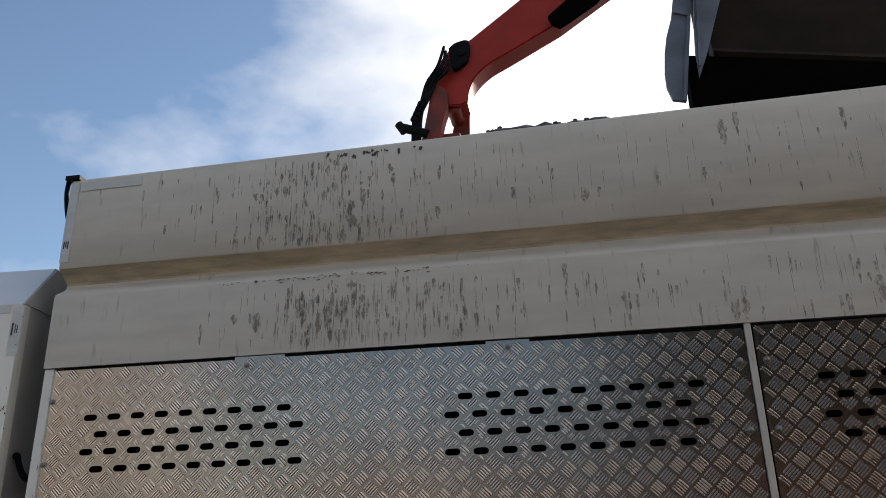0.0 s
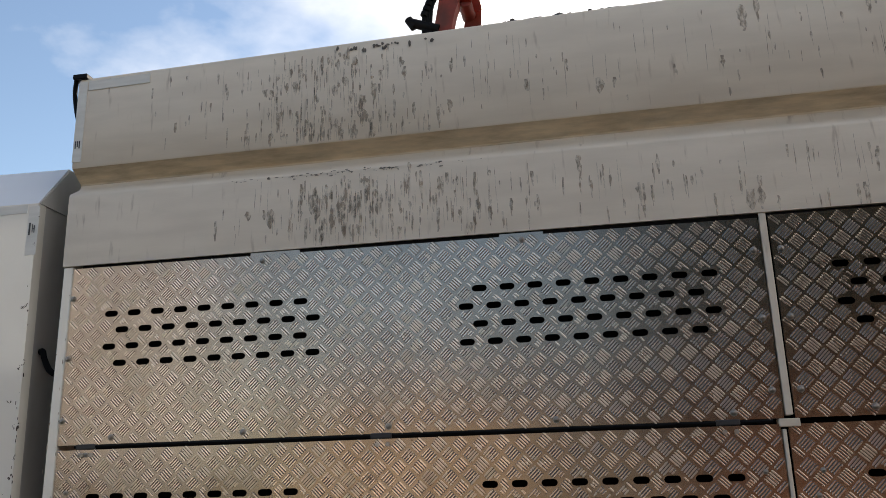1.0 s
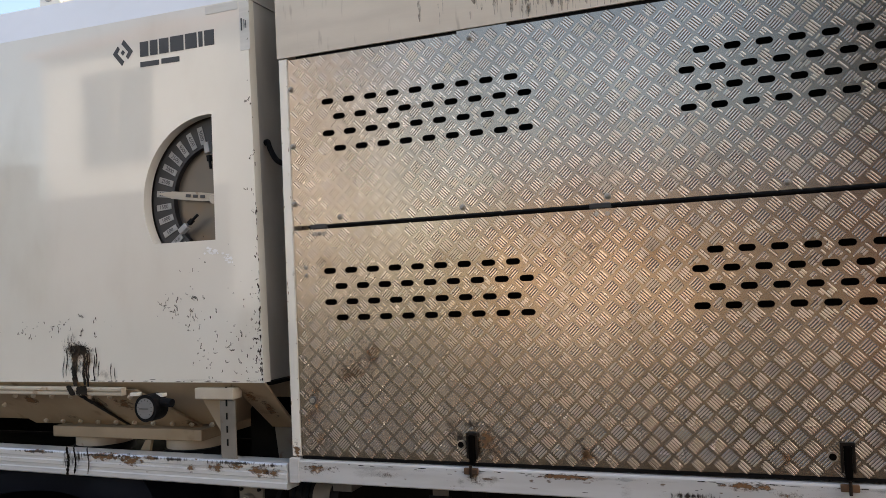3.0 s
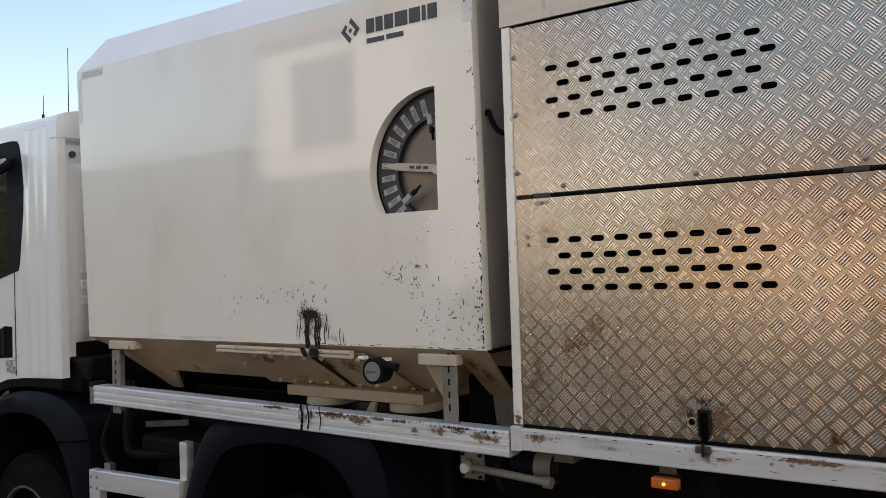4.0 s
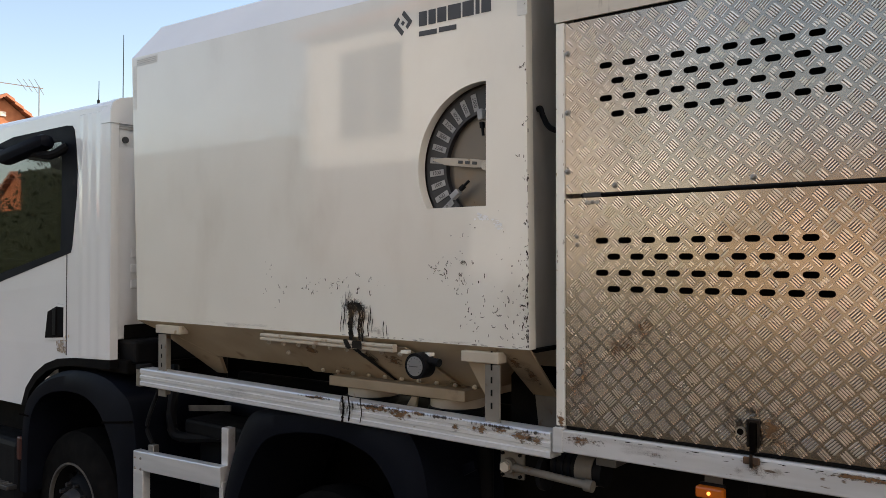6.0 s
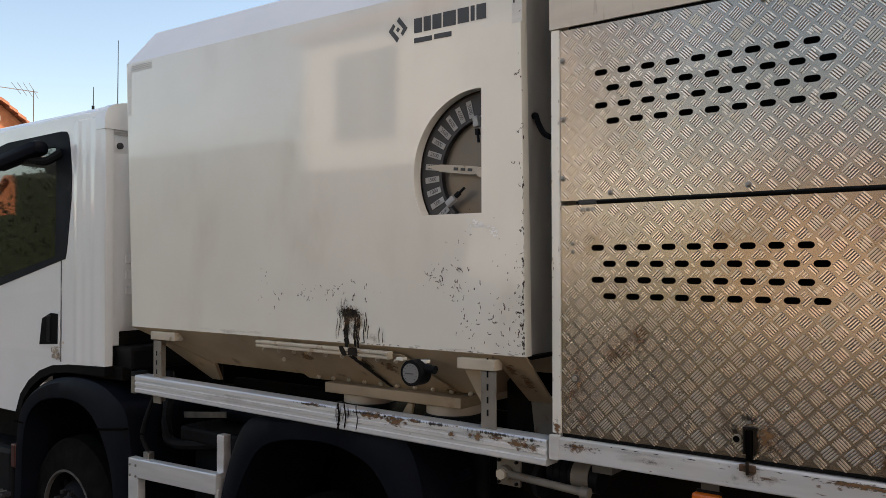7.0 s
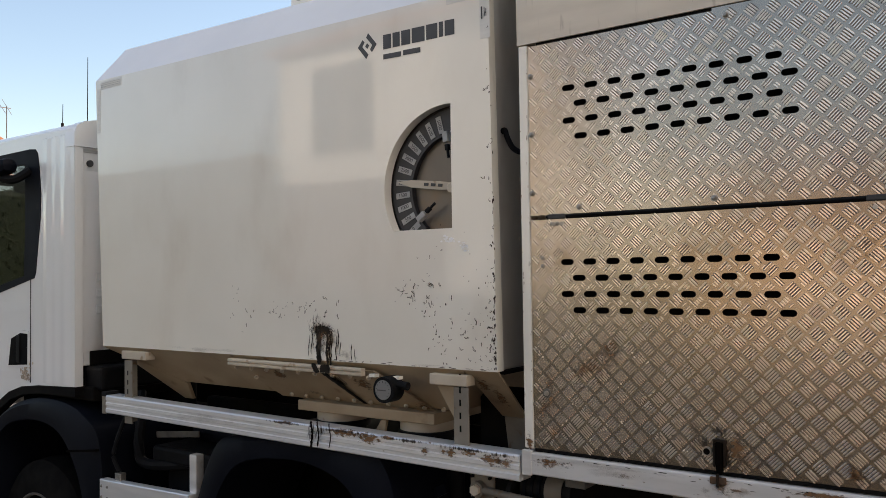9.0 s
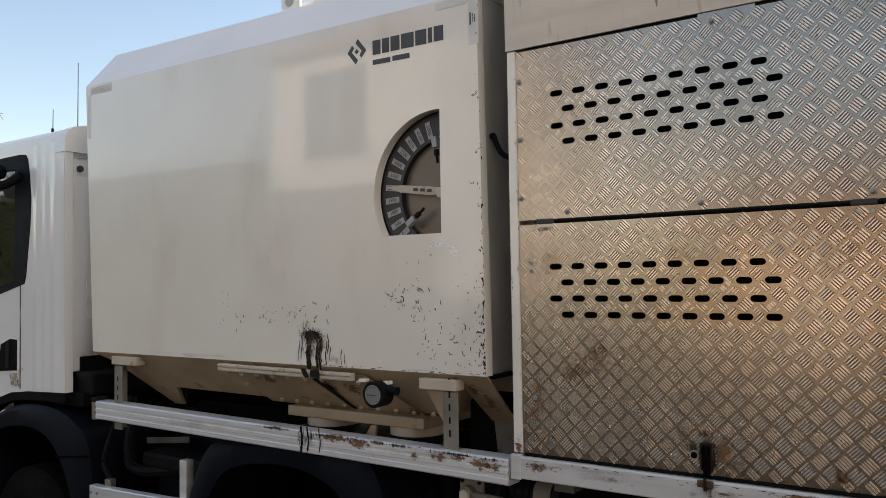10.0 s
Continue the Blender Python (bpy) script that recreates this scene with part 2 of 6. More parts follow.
def film_of(name, c1, c2, scale=30.0, stretch=(1, 1, 1), cut=(0.42, 0.62), strength=0.9, rough=0.75):
    """A thin ragged stain that fades out towards its rim and lets the metal show through."""
    m = bpy.data.materials.new(name)
    m.use_nodes = True
    n, l = m.node_tree.nodes, m.node_tree.links
    p = n["Principled BSDF"]
    co = n.new("ShaderNodeTexCoord")
    rim = n.new("ShaderNodeVectorMath")
    rim.operation = "DISTANCE"
    rim.inputs[1].default_value = (0.5, 0.5, 0.5)
    flat = n.new("ShaderNodeVectorMath")
    flat.operation = "MULTIPLY_ADD"
    flat.inputs[1].default_value, flat.inputs[2].default_value = (1, 0, 1), (0, 0.5, 0)
    l.new(co.outputs["Generated"], flat.inputs[0])
    l.new(flat.outputs["Vector"], rim.inputs[0])
    mp = n.new("ShaderNodeMapping")
    mp.inputs["Scale"].default_value = stretch
    t = n.new("ShaderNodeTexNoise")
    t.inputs["Scale"].default_value, t.inputs["Detail"].default_value, t.inputs["Roughness"].default_value = scale, 8.0, 0.65
    l.new(co.outputs["Object"], mp.inputs["Vector"])
    l.new(mp.outputs["Vector"], t.inputs["Vector"])
    fade = n.new("ShaderNodeMapRange")
    fade.inputs["From Min"].default_value, fade.inputs["From Max"].default_value = 0.5, 0.0
    fade.inputs["To Min"].default_value, fade.inputs["To Max"].default_value = -0.26, 0.12
    l.new(rim.outputs["Value"], fade.inputs["Value"])
    both = n.new("ShaderNodeMath")
    both.operation = "ADD"
    l.new(fade.outputs["Result"], both.inputs[0])
    l.new(t.outputs["Fac"], both.inputs[1])
    a = n.new("ShaderNodeMapRange")
    a.inputs["From Min"].default_value, a.inputs["From Max"].default_value, a.inputs["To Max"].default_value = cut[0], cut[1], strength
    l.new(both.outputs["Value"], a.inputs["Value"])
    l.new(a.outputs["Result"], p.inputs["Alpha"])
    tone = n.new("ShaderNodeMix")
    tone.data_type = "RGBA"
    tone.inputs["A"].default_value, tone.inputs["B"].default_value = (*c2, 1), (*c1, 1)
    fine = n.new("ShaderNodeTexNoise")
    fine.inputs["Scale"].default_value = scale * 2.3
    l.new(co.outputs["Object"], fine.inputs["Vector"])
    l.new(fine.outputs["Fac"], tone.inputs["Factor"])
    l.new(tone.outputs["Result"], p.inputs["Base Color"])
    p.inputs["Roughness"].default_value = rough
    return m


def veil_of(name, c1, c2, scale, stretch, lo, hi):
    """A thin skin for dried dirt and painted bounce light, broken up by its own grain so that the paint shows through.
    """
    m = surface(name, c1, c2, 0.85, 0, scale * 0.5, stretch, bump=0.05, island=0.3)
    n, l = m.node_tree.nodes, m.node_tree.links
    co = n.new("ShaderNodeTexCoord")
    mp = n.new("ShaderNodeMapping")
    mp.inputs["Scale"].default_value = stretch
    t = n.new("ShaderNodeTexNoise")
    t.inputs["Scale"].default_value, t.inputs["Detail"].default_value, t.inputs["Roughness"].default_value = scale, 6.0, 0.6
    a = n.new("ShaderNodeMapRange")
    a.inputs["From Min"].default_value, a.inputs["From Max"].default_value = 0.34, 0.62
    a.inputs["To Min"].default_value, a.inputs["To Max"].default_value = lo, hi
    l.new(co.outputs["Object"], mp.inputs["Vector"])
    l.new(mp.outputs["Vector"], t.inputs["Vector"])
    l.new(t.outputs["Fac"], a.inputs["Value"])
    l.new(a.outputs["Result"], n["Principled BSDF"].inputs["Alpha"])
    return m


SLURRY = veil_of("dried_slurry_skin", (0.27, 0.215, 0.165), (0.38, 0.315, 0.25), 75, (1, 1, 0.45), -0.1, 0.7)
TAN_BOUNCE = veil_of("tan_bounce_under_the_lip", (0.66, 0.54, 0.37), (0.72, 0.6, 0.43), 9, (0.4, 1, 3), 0.5, 1.0)
RUSTFILM = film_of("brown_rust_film", (0.3, 0.15, 0.055), (0.055, 0.03, 0.018), 55, (0.7, 1, 1.6), (0.38, 0.53), 0.95)
TANFILM = film_of("tan_rust_bloom", (0.3, 0.17, 0.08), (0.13, 0.07, 0.035), 26, (1, 1, 1), (0.46, 0.72), 0.6)
DUSTFILM = film_of("road_dirt_film", (0.24, 0.2, 0.165), (0.13, 0.105, 0.085), 16, (0.5, 1, 2), (0.44, 0.74), 0.3)
SPECKFILM = film_of("fine_rust_specks", (0.34, 0.17, 0.07), (0.17, 0.08, 0.033), 95, (1, 1, 1), (0.45, 0.68), 0.75)
TARFILM = film_of("thin_bitumen_film", (0.03, 0.018, 0.012), (0.012, 0.008, 0.006), 40, (2.2, 1, 0.6), (0.44, 0.6), 0.95, 0.4)
LEAF = surface("hedge_leaves", (0.02, 0.03, 0.011), (0.011, 0.018, 0.007), 0.7, 0, 4.0, bump=0.1)


def plain(name, colour, rough, **more):
    m = bpy.data.materials.new(name)
    m.use_nodes = True
    p = m.node_tree.nodes["Principled BSDF"]
    p.inputs["Base Color"].default_value = (*colour, 1)
    p.inputs["Roughness"].default_value = rough
    for key, v in more.items():
        p.inputs[key.replace("_", " ")].default_value = v
    return m


GLASS = plain("tinted_cab_glass", (0.35, 0.38, 0.38), 0.02, Transmission_Weight=1.0, IOR=1.5)
TINT = plain("dark_windscreen", (0.03, 0.035, 0.035), 0.03)
LENS = plain("amber_lens", (0.5, 0.11, 0.015), 0.2, Transmission_Weight=0.2)
LENS.node_tree.nodes["Principled BSDF"].inputs["Emission Color"].default_value = (1, 0.3, 0.04, 1)
LENS.node_tree.nodes["Principled BSDF"].inputs["Emission Strength"].default_value = 0.03
GLOW = plain("glowing_bulb", (1, 0.5, 0.1), 0.3)
GLOW.node_tree.nodes["Principled BSDF"].inputs["Emission Color"].default_value = (1, 0.45, 0.1, 1)
GLOW.node_tree.nodes["Principled BSDF"].inputs["Emission Strength"].default_value = 1.2
DIAL = plain("dial_glass", (0.2, 0.205, 0.205), 0.2)


# ---- building tools ----
def part(name, bm, material, parent=None, label="", smooth=False):
    """Links a bmesh as one mesh object, under a thing or a part where one is given."""
    me = bpy.data.meshes.new(name)
    bm.to_mesh(me)
    bm.free()
    me.materials.append(material)
    if smooth:
        me.polygons.foreach_set("use_smooth", [True] * len(me.polygons))
        me.set_sharp_from_angle(angle=radians(40))
    ob = new(name, me)
    ob.parent = parent
    return tagged(ob, label)


def thing(name, label, category, at=(0, 0, 0), kind="", group=""):
    ob = new(name)
    ob.location = at
    ob.empty_display_size = 0.1
    return tagged(ob, label, category, group, kind)


def mesh():
    return bmesh.new()


def box(bm, lo, hi, bevel=0.0, turn=None):
    """A box between two corners, its edges rounded, turned by a matrix about its middle."""
    lo, hi = Vector(lo), Vector(hi)
    made = bmesh.ops.create_cube(bm, size=1.0)["verts"]
    size, mid = hi - lo, (hi + lo) / 2
    for v in made:
        v.co = Vector((v.co.x * size.x, v.co.y * size.y, v.co.z * size.z))
    if bevel:
        edges = list({e for v in made for e in v.link_edges})
        made = list({v for f in bmesh.ops.bevel(bm, geom=edges, offset=bevel, segments=2, affect="EDGES", profile=0.5)["faces"] for v in f.verts}
                    | {v for v in made if v.is_valid})
    for v in made:
        v.co = (turn @ v.co if turn else v.co) + mid
    return bm


def tube(bm, a, b, r1, r2=None, n=16):
    """A round bar from a to b."""
    a, b = Vector(a), Vector(b)
    d = b - a
    m = Matrix.Translation((a + b) / 2) @ d.to_track_quat("Z", "Y").to_matrix().to_4x4()
    bmesh.ops.create_cone(bm, cap_ends=True, segments=n, radius1=r1, radius2=r1 if r2 is None else r2, depth=d.length, matrix=m)
    return bm


def pipe(bm, points, r, n=8):
    """A hose through points, smoothed."""
    pts = [Vector(p) for p in points]
    out = []
    for i in range(len(pts) - 1):
        p0, p1, p2, p3 = pts[max(i - 1, 0)], pts[i], pts[i + 1], pts[min(i + 2, len(pts) - 1)]
        for k in range(5):
            t = k / 5
            out.append(0.5 * (2 * p1 + (p2 - p0) * t + (2 * p0 - 5 * p1 + 4 * p2 - p3) * t * t + (3 * p1 - p0 - 3 * p2 + p3) * t ** 3))
    out.append(pts[-1])
    rings = []
    for i, p in enumerate(out):
        d = (out[min(i + 1, len(out) - 1)] - out[max(i - 1, 0)]).normalized()
        q = d.to_track_quat("Z", "Y").to_matrix()
        rings.append([bm.verts.new(p + q @ Vector((math.cos(a) * r, math.sin(a) * r, 0))) for a in (2 * math.pi * k / n for k in range(n))])
    for u, w in zip(rings, rings[1:]):
        for k in range(n):
            bm.faces.new((u[k], u[(k + 1) % n], w[(k + 1) % n], w[k]))
    bm.faces.new(rings[0][::-1])
    bm.faces.new(rings[-1])
    return bm


def prism(bm, outline, y0, y1):
    """A plate with an outline in x and z, between two depths."""
    front = [bm.verts.new((x, y0, z)) for x, z in outline]
    back = [bm.verts.new((x, y1, z)) for x, z in outline]
    bm.faces.new(front)
    bm.faces.new(back[::-1])
    for i in range(len(outline)):
        j = (i + 1) % len(outline)
        bm.faces.new((front[j], front[i], back[i], back[j]))
    bmesh.ops.recalc_face_normals(bm, faces=bm.faces)
    return bm


def solid(bm, corners, faces):
    vs = [bm.verts.new(c) for c in corners]
    for f in faces:
        bm.faces.new([vs[i] for i in f])
    bmesh.ops.recalc_face_normals(bm, faces=bm.faces)
    return bm


def pierced(bm, outline, holes, y0, y1):
    """A plate with an outline and holes through it, in x and z, between two depths."""
    edges, loops = [], []
    for loop in (outline, *holes):
        vs = [bm.verts.new((x, y0, z)) for x, z in loop]
        loops.append(vs)
        edges += [bm.edges.new((vs[i], vs[(i + 1) % len(vs)])) for i in range(len(vs))]
    bmesh.ops.triangle_fill(bm, edges=edges, use_beauty=True, use_dissolve=False)
    for vs in loops:
        back = [bm.verts.new((v.co.x, y1, v.co.z)) for v in vs]
        for i in range(len(vs)):
            j = (i + 1) % len(vs)
            bm.faces.new((vs[i], vs[j], back[j], back[i]))
    bmesh.ops.recalc_face_normals(bm, faces=bm.faces)
    return bm


def bolt_mesh(r=0.009, h=0.008, material=STEEL):
    bm = mesh()
    tube(bm, (0, 0, 0), (0, -h * 0.4, 0), r * 1.25, n=14)
    tube(bm, (0, -h * 0.4, 0), (0, -h, 0), r, r * 0.8, n=12)
    tube(bm, (0, -h, 0), (0, -h * 1.25, 0), r * 0.8, r * 0.3, n=12)
    me = bpy.data.meshes.new("bolt")
    bm.to_mesh(me)
    bm.free()
    me.materials.append(material)
    return me


BOLT = bolt_mesh()
# Paler than their plate: light from above is put into these bolts' colour.
PAINTED_BOLT = bolt_mesh(0.0085, 0.012, CREAM)
SMALL_BOLT = bolt_mesh(0.0065, 0.006)


def bolts(places, parent, me=BOLT):
    for x, y, z in places:
        ob = new("bolt", me)
        ob.parent, ob.location = parent, (x, y, z)


# ---- ground and the unseen street behind the viewer, added for reflections ----
GZ = -0.22
bm = mesh()
bmesh.ops.create_grid(bm, x_segments=60, y_segments=60, size=400)
for v in bm.verts:
    v.co.z = GZ
tagged(part("ground", bm, ASPHALT), "grey worn asphalt street under the truck", "ground", kind="structure")
bm = mesh()
box(bm, (-60, -10.5, GZ - 0.1), (50, -7.6, GZ + 0.13), 0.02)
tagged(part("pavement", bm, PAVING), "dark worn pavement along the street", "pavement", kind="structure")


def house(x0, x1, y0, y1, eaves, ridge, label, gable="y", wall=BRICK, openings=None):
    """A house with a tiled gable roof, windows and a door on the street side."""
    h = thing("house", label, "house", ((x0 + x1) / 2, (y0 + y1) / 2, GZ))
    w, d = (x1 - x0) / 2, (y1 - y0) / 2
    bm = mesh()
    if gable == "y":
        prism(bm, [(-w, 0), (w, 0), (w, eaves), (0, ridge), (-w, eaves)], -d, d)
    else:
        solid(bm, [(-w, -d, 0), (w, -d, 0), (w, d, 0), (-w, d, 0), (-w, -d, eaves), (w, -d, eaves), (w, d, eaves), (-w, d, eaves), (-w, 0, ridge), (w, 0, ridge)],
              [(0, 1, 5, 4), (2, 3, 7, 6), (0, 4, 8, 7, 3), (1, 2, 6, 9, 5), (4, 5, 9, 8), (6, 7, 8, 9), (0, 3, 2, 1)])
    part("wall", bm, wall, h)
    bm = mesh()
    rows = 14
    for side in (-1, 1):
        for i in range(rows):
            a, b = i / rows, (i + 1) / rows
            if gable == "y":
                p = [((1 - a) * side * (w + 0.35), eaves - 0.2 + a * (ridge - eaves + 0.3)), ((1 - b) * side * (w + 0.35), eaves - 0.2 + b * (ridge - eaves + 0.3))]
                c = [(p[0][0], -d - 0.3, p[0][1] + 0.1), (p[0][0], d + 0.3, p[0][1] + 0.1), (p[1][0], d + 0.3, p[1][1] + 0.04), (p[1][0], -d - 0.3, p[1][1] + 0.04)]
            else:
                p = [((1 - a) * side * (d + 0.35), eaves - 0.2 + a * (ridge - eaves + 0.3)), ((1 - b) * side * (d + 0.35), eaves - 0.2 + b * (ridge - eaves + 0.3))]
                c = [(-w - 0.3, p[0][0], p[0][1] + 0.1), (w + 0.3, p[0][0], p[0][1] + 0.1), (w + 0.3, p[1][0], p[1][1] + 0.04), (-w - 0.3, p[1][0], p[1][1] + 0.04)]
            solid(bm, c + [(x, y, z - 0.12) for x, y, z in c], [(0, 1, 2, 3), (4, 5, 6, 7), (0, 1, 5, 4), (2, 3, 7, 6), (0, 3, 7, 4), (1, 2, 6, 5)])
    part("roof", bm, TILE, h, "orange clay tiled roof")
    for side, yy in ((1, d), (-1, -d)):
        for cx, z, ww, wh in openings or [(c, z, 1.2, 1.2) for c in (-w * 0.55, w * 0.55) for z in ((0.9, 3.6) if eaves > 4.5 else (0.9,))]:
            bm = mesh()
            e, t = ww / 2, z + wh
            box(bm, (cx - e, yy - 0.03, z), (cx + e, yy + 0.03, t), 0.01)
            win = part("window", bm, DARK, h)
            for lo, hi in (((cx - e - 0.06, z - 0.06), (cx - e + 0.02, t + 0.06)), ((cx + e - 0.02, z - 0.06), (cx + e + 0.06, t + 0.06)), ((cx - e + 0.02, t - 0.02), (cx + e - 0.02, t + 0.06)),
                           ((cx - e - 0.1, z - 0.12), (cx + e + 0.1, z - 0.04)), ((cx - 0.04, z), (cx + 0.04, t - 0.02))):
                bm = mesh()
                box(bm, (lo[0], yy - 0.05, lo[1]), (hi[0], yy + 0.05, hi[1]), 0.005)
                part("frame", bm, PLASTER, win)
    return h


house(-53, -43, -24, -15, 3.0, 5.6, "orange brick house with clay tile gable roof")
house(-40.5, -31.5, -24, -15, 3.2, 5.9, "orange brick house with gable towards the street")
pale = house(-16.2, -10.4, -23, -14, 8.7, 10.6, "tall pale rendered house with a dark lower storey", gable="x", wall=PALE, openings=[(-0.4, 5.5, 2.3, 2.4)])
# unseen board, added so the bright reflection on the hopper ends here
part("lower_cladding", box(mesh(), (-2.95, 4.5, 0.0), (2.95, 4.6, 4.7), 0.01), ROOFDARK, pale, "dark brown board over the lower storey, added to dim its reflection")
def run_x(profile, x0, x1):
    bm = mesh()
    a = [bm.verts.new((x0, y, z)) for y, z in profile]
    b = [bm.verts.new((x1, y, z)) for y, z in profile]
    for i in range(len(profile)):
        j = (i + 1) % len(profile)
        bm.faces.new((a[i], a[j], b[j], b[i]))
    bm.faces.new(a[::-1])
    bm.faces.new(b)
    bmesh.ops.recalc_face_normals(bm, faces=bm.faces)
    return bm


# unseen block; ochre wall and dark roof are chosen for the doors' reflections
garage = thing("garage_block", "low ochre rendered garage block with a dark pitched roof", "garage", (0, 0, 0))
part("wall", box(mesh(), (-3.4, -18, GZ), (3.2, -12, GZ + 3.3), 0.02), OCHRE, garage)
part("roof", run_x([(-11.7, GZ + 3.25), (-14.6, GZ + 4.5), (-18.3, GZ + 3.25), (-18.3, GZ + 3.1), (-11.7, GZ + 3.1)], -3.7, 3.3), ROOFDARK, garage, "dark brown tiled pitched roof")
for gx in (-2.6, 0.5):
    part("garage_door", box(mesh(), (gx, -12.02, GZ), (gx + 2.4, -11.97, GZ + 2.2), 0.01), PLASTER, garage, "pale up-and-over door")
# unseen house, set here for the red glow in the lower door
house(3.7, 16, -20, -11, 5.4, 8.0, "two-storey orange brick house with tiled roof", gable="x")
# the house whose gable shows past the cab
house(-40, -30, 7.6, 15.7, 5.1, 8.1, "orange brick house with clay tile gable roof", gable="x")

vent = thing("wall_vent", "small white vent plate on the brick gable", "vent", (-29.98, 11.65, 7.27))
part("plate", box(mesh(), (-0.02, -0.11, -0.09), (0.03, 0.11, 0.09), 0.01), PLASTER, vent)
part("slot", box(mesh(), (0.028, -0.08, -0.01), (0.034, 0.08, 0.01)), GREYED, vent)

# hedge along the gardens opposite; its unseen nearer stretches are added to dim reflections
bm = mesh()
rng = random.Random(4)
for i in range(16500):
    x = rng.uniform(-52, 16)
    y, z = (-13.0 if x < -3.9 else -11.3 if x < 3.3 else -10.5) + rng.uniform(-0.5, 0.5), GZ + rng.uniform(0.05, (4.4 if x < -31 else 6.0 if x < -15.6 else 1.7 if x < -3.9 else 0.9) + 0.25 * math.sin(x * 1.7) + 0.2 * math.sin(x * 4.1))
    m = Matrix.Translation((x, y, z)) @ Euler((rng.uniform(0, 6), rng.uniform(0, 6), rng.uniform(0, 6))).to_matrix().to_4x4()
    s = rng.uniform(0.06, 0.14)
    vs = [bm.verts.new(m @ Vector(c)) for c in ((-s, 0, 0), (0, -s * 0.5, 0.02), (s, 0, 0), (0, s * 0.5, 0.02))]
    bm.faces.new(vs)
box(bm, (-52, -13.25, GZ), (-31, -12.75, GZ + 4.0))
box(bm, (-31, -13.25, GZ), (-15.6, -12.75, GZ + 5.5))
box(bm, (-3.8, -11.5, GZ), (3.3, -11.1, GZ + 0.75))
box(bm, (3.3, -10.65, GZ), (16, -10.35, GZ + 0.75))
box(bm, (-15.6, -13.25, GZ), (-3.9, -12.75, GZ + 1.5))
tagged(part("hedge", bm, LEAF), "dark green hedge along the pavement, partly added to dim reflections", "hedge", kind="stuff")

# roof aerial on the far house
aerial = thing("tv_antenna", "thin metal roof aerial on a mast", "antenna", (-34.0, 15.0, 5.3))
part("mast", tube(mesh(), (0, 0, 0), (0, 0, 4.1), 0.022, n=8), IRON, aerial)
part("boom", tube(mesh(), (-0.72, -1.45, 4.12), (0.06, 0.15, 4.0), 0.018, n=6), STEEL, aerial)
for k in range(4):
    u = 0.1 - 0.2 * k
    sz = 0.33 - 0.03 * k
    part("element", tube(mesh(), (0.5 * u + 0.16, u, 4.04 - 0.07 * u - sz), (0.5 * u - 0.06, u - 0.3, 4.04 - 0.07 * u + sz), 0.010, n=6), IRON, aerial)
part("dipole", box(mesh(), (-0.75, -1.47, 3.96), (-0.7, -1.43, 4.26), 0.01), STEEL, aerial)

# dark unseen tree opposite, before the brick house, for the doors' dark reflection
tree = thing("tree", "dense dark green street tree on the far pavement", "tree", (5.0, -9.4, GZ))
rng = random.Random(8)
bm = mesh()
tube(bm, (0, 0, 0), (0.1, 0, 3.2), 0.2, 0.13, n=12)
for k in range(7):
    a = k * 0.9
    tube(bm, (0.1, 0, 2.5 + 0.12 * k), (1.6 * math.cos(a), 1.4 * math.sin(a), 4.6 + 0.25 * k), 0.08, 0.03, n=8)
part("trunk", bm, BROWN, tree)
verts, faces = [], []
for k in range(14000):
    c = [Vector((1.7 * math.cos(q * 2.4), 1.5 * math.sin(q * 2.4), 4.3 + 0.33 * q)) for q in (rng.randrange(12),)][0]
    d = Vector((rng.gauss(0, 1), rng.gauss(0, 1), rng.gauss(0, 1))).normalized() * 1.6 * rng.random() ** 0.4
    m = Euler((rng.uniform(0, 6), rng.uniform(0, 6), rng.uniform(0, 6))).to_matrix()
    sz = rng.uniform(0.07, 0.15)
    b = len(verts)
    verts += [tuple(c + d + m @ Vector(u)) for u in ((-sz, 0, 0), (0, -sz * 0.5, 0.02), (sz, 0, 0), (0, sz * 0.5, 0.02))]
    faces.append((b, b + 1, b + 2, b + 3))
me = bpy.data.meshes.new("crown")
me.from_pydata(verts, [], faces)
me.materials.append(LEAF)
crown = tagged(new("crown", me), kind="stuff")
crown.parent = tree
copy_thing(tree, pose(9.0, -9.6, GZ, 0, 0, 70))
tree["group"] = "street trees"

# ---- machine housing: tread plate doors under a ribbed upper body ----
housing = thing("machine_housing", "weathered cream steel machine body with aluminium tread plate doors", "truck body", (0, 0, 0))
X0, X1 = -0.075, 5.2


def run(profile, x0, x1, bm, rise=0.0):
    """A sheet that runs along x with a profile in y and z; the profile closes on itself."""
    a = [bm.verts.new((x0, y, z)) for y, z in profile]
    b = [bm.verts.new((x1, y, z + (rise(z) if callable(rise) else rise))) for y, z in profile]
    for i in range(len(profile)):
        j = (i + 1) % len(profile)
        bm.faces.new((a[i], a[j], b[j], b[i]))
    bm.faces.new(a[::-1])
    bm.faces.new(b)
    bmesh.ops.recalc_face_normals(bm, faces=bm.faces)
    return bm


prof = [(-0.010, 2.716), (-0.012, 2.982), (-0.008, 2.994), (0.046, 3.03), (0.053, 3.042), (0.051, 3.054), (-0.008, 3.096), (-0.012, 3.102), (-0.012, 3.458), (-0.004, 3.468),
        (0.07, 3.468), (0.07, 2.716)]
bm = run(prof, X0, X1, mesh(), lambda z: 0.115 if z > 3.4 else 0.035 if z > 3.04 else 0.012)
upper = part("upper_wall", bm, HOUSING, housing, "cream upper wall with a pressed groove and slurry runs", smooth=True)
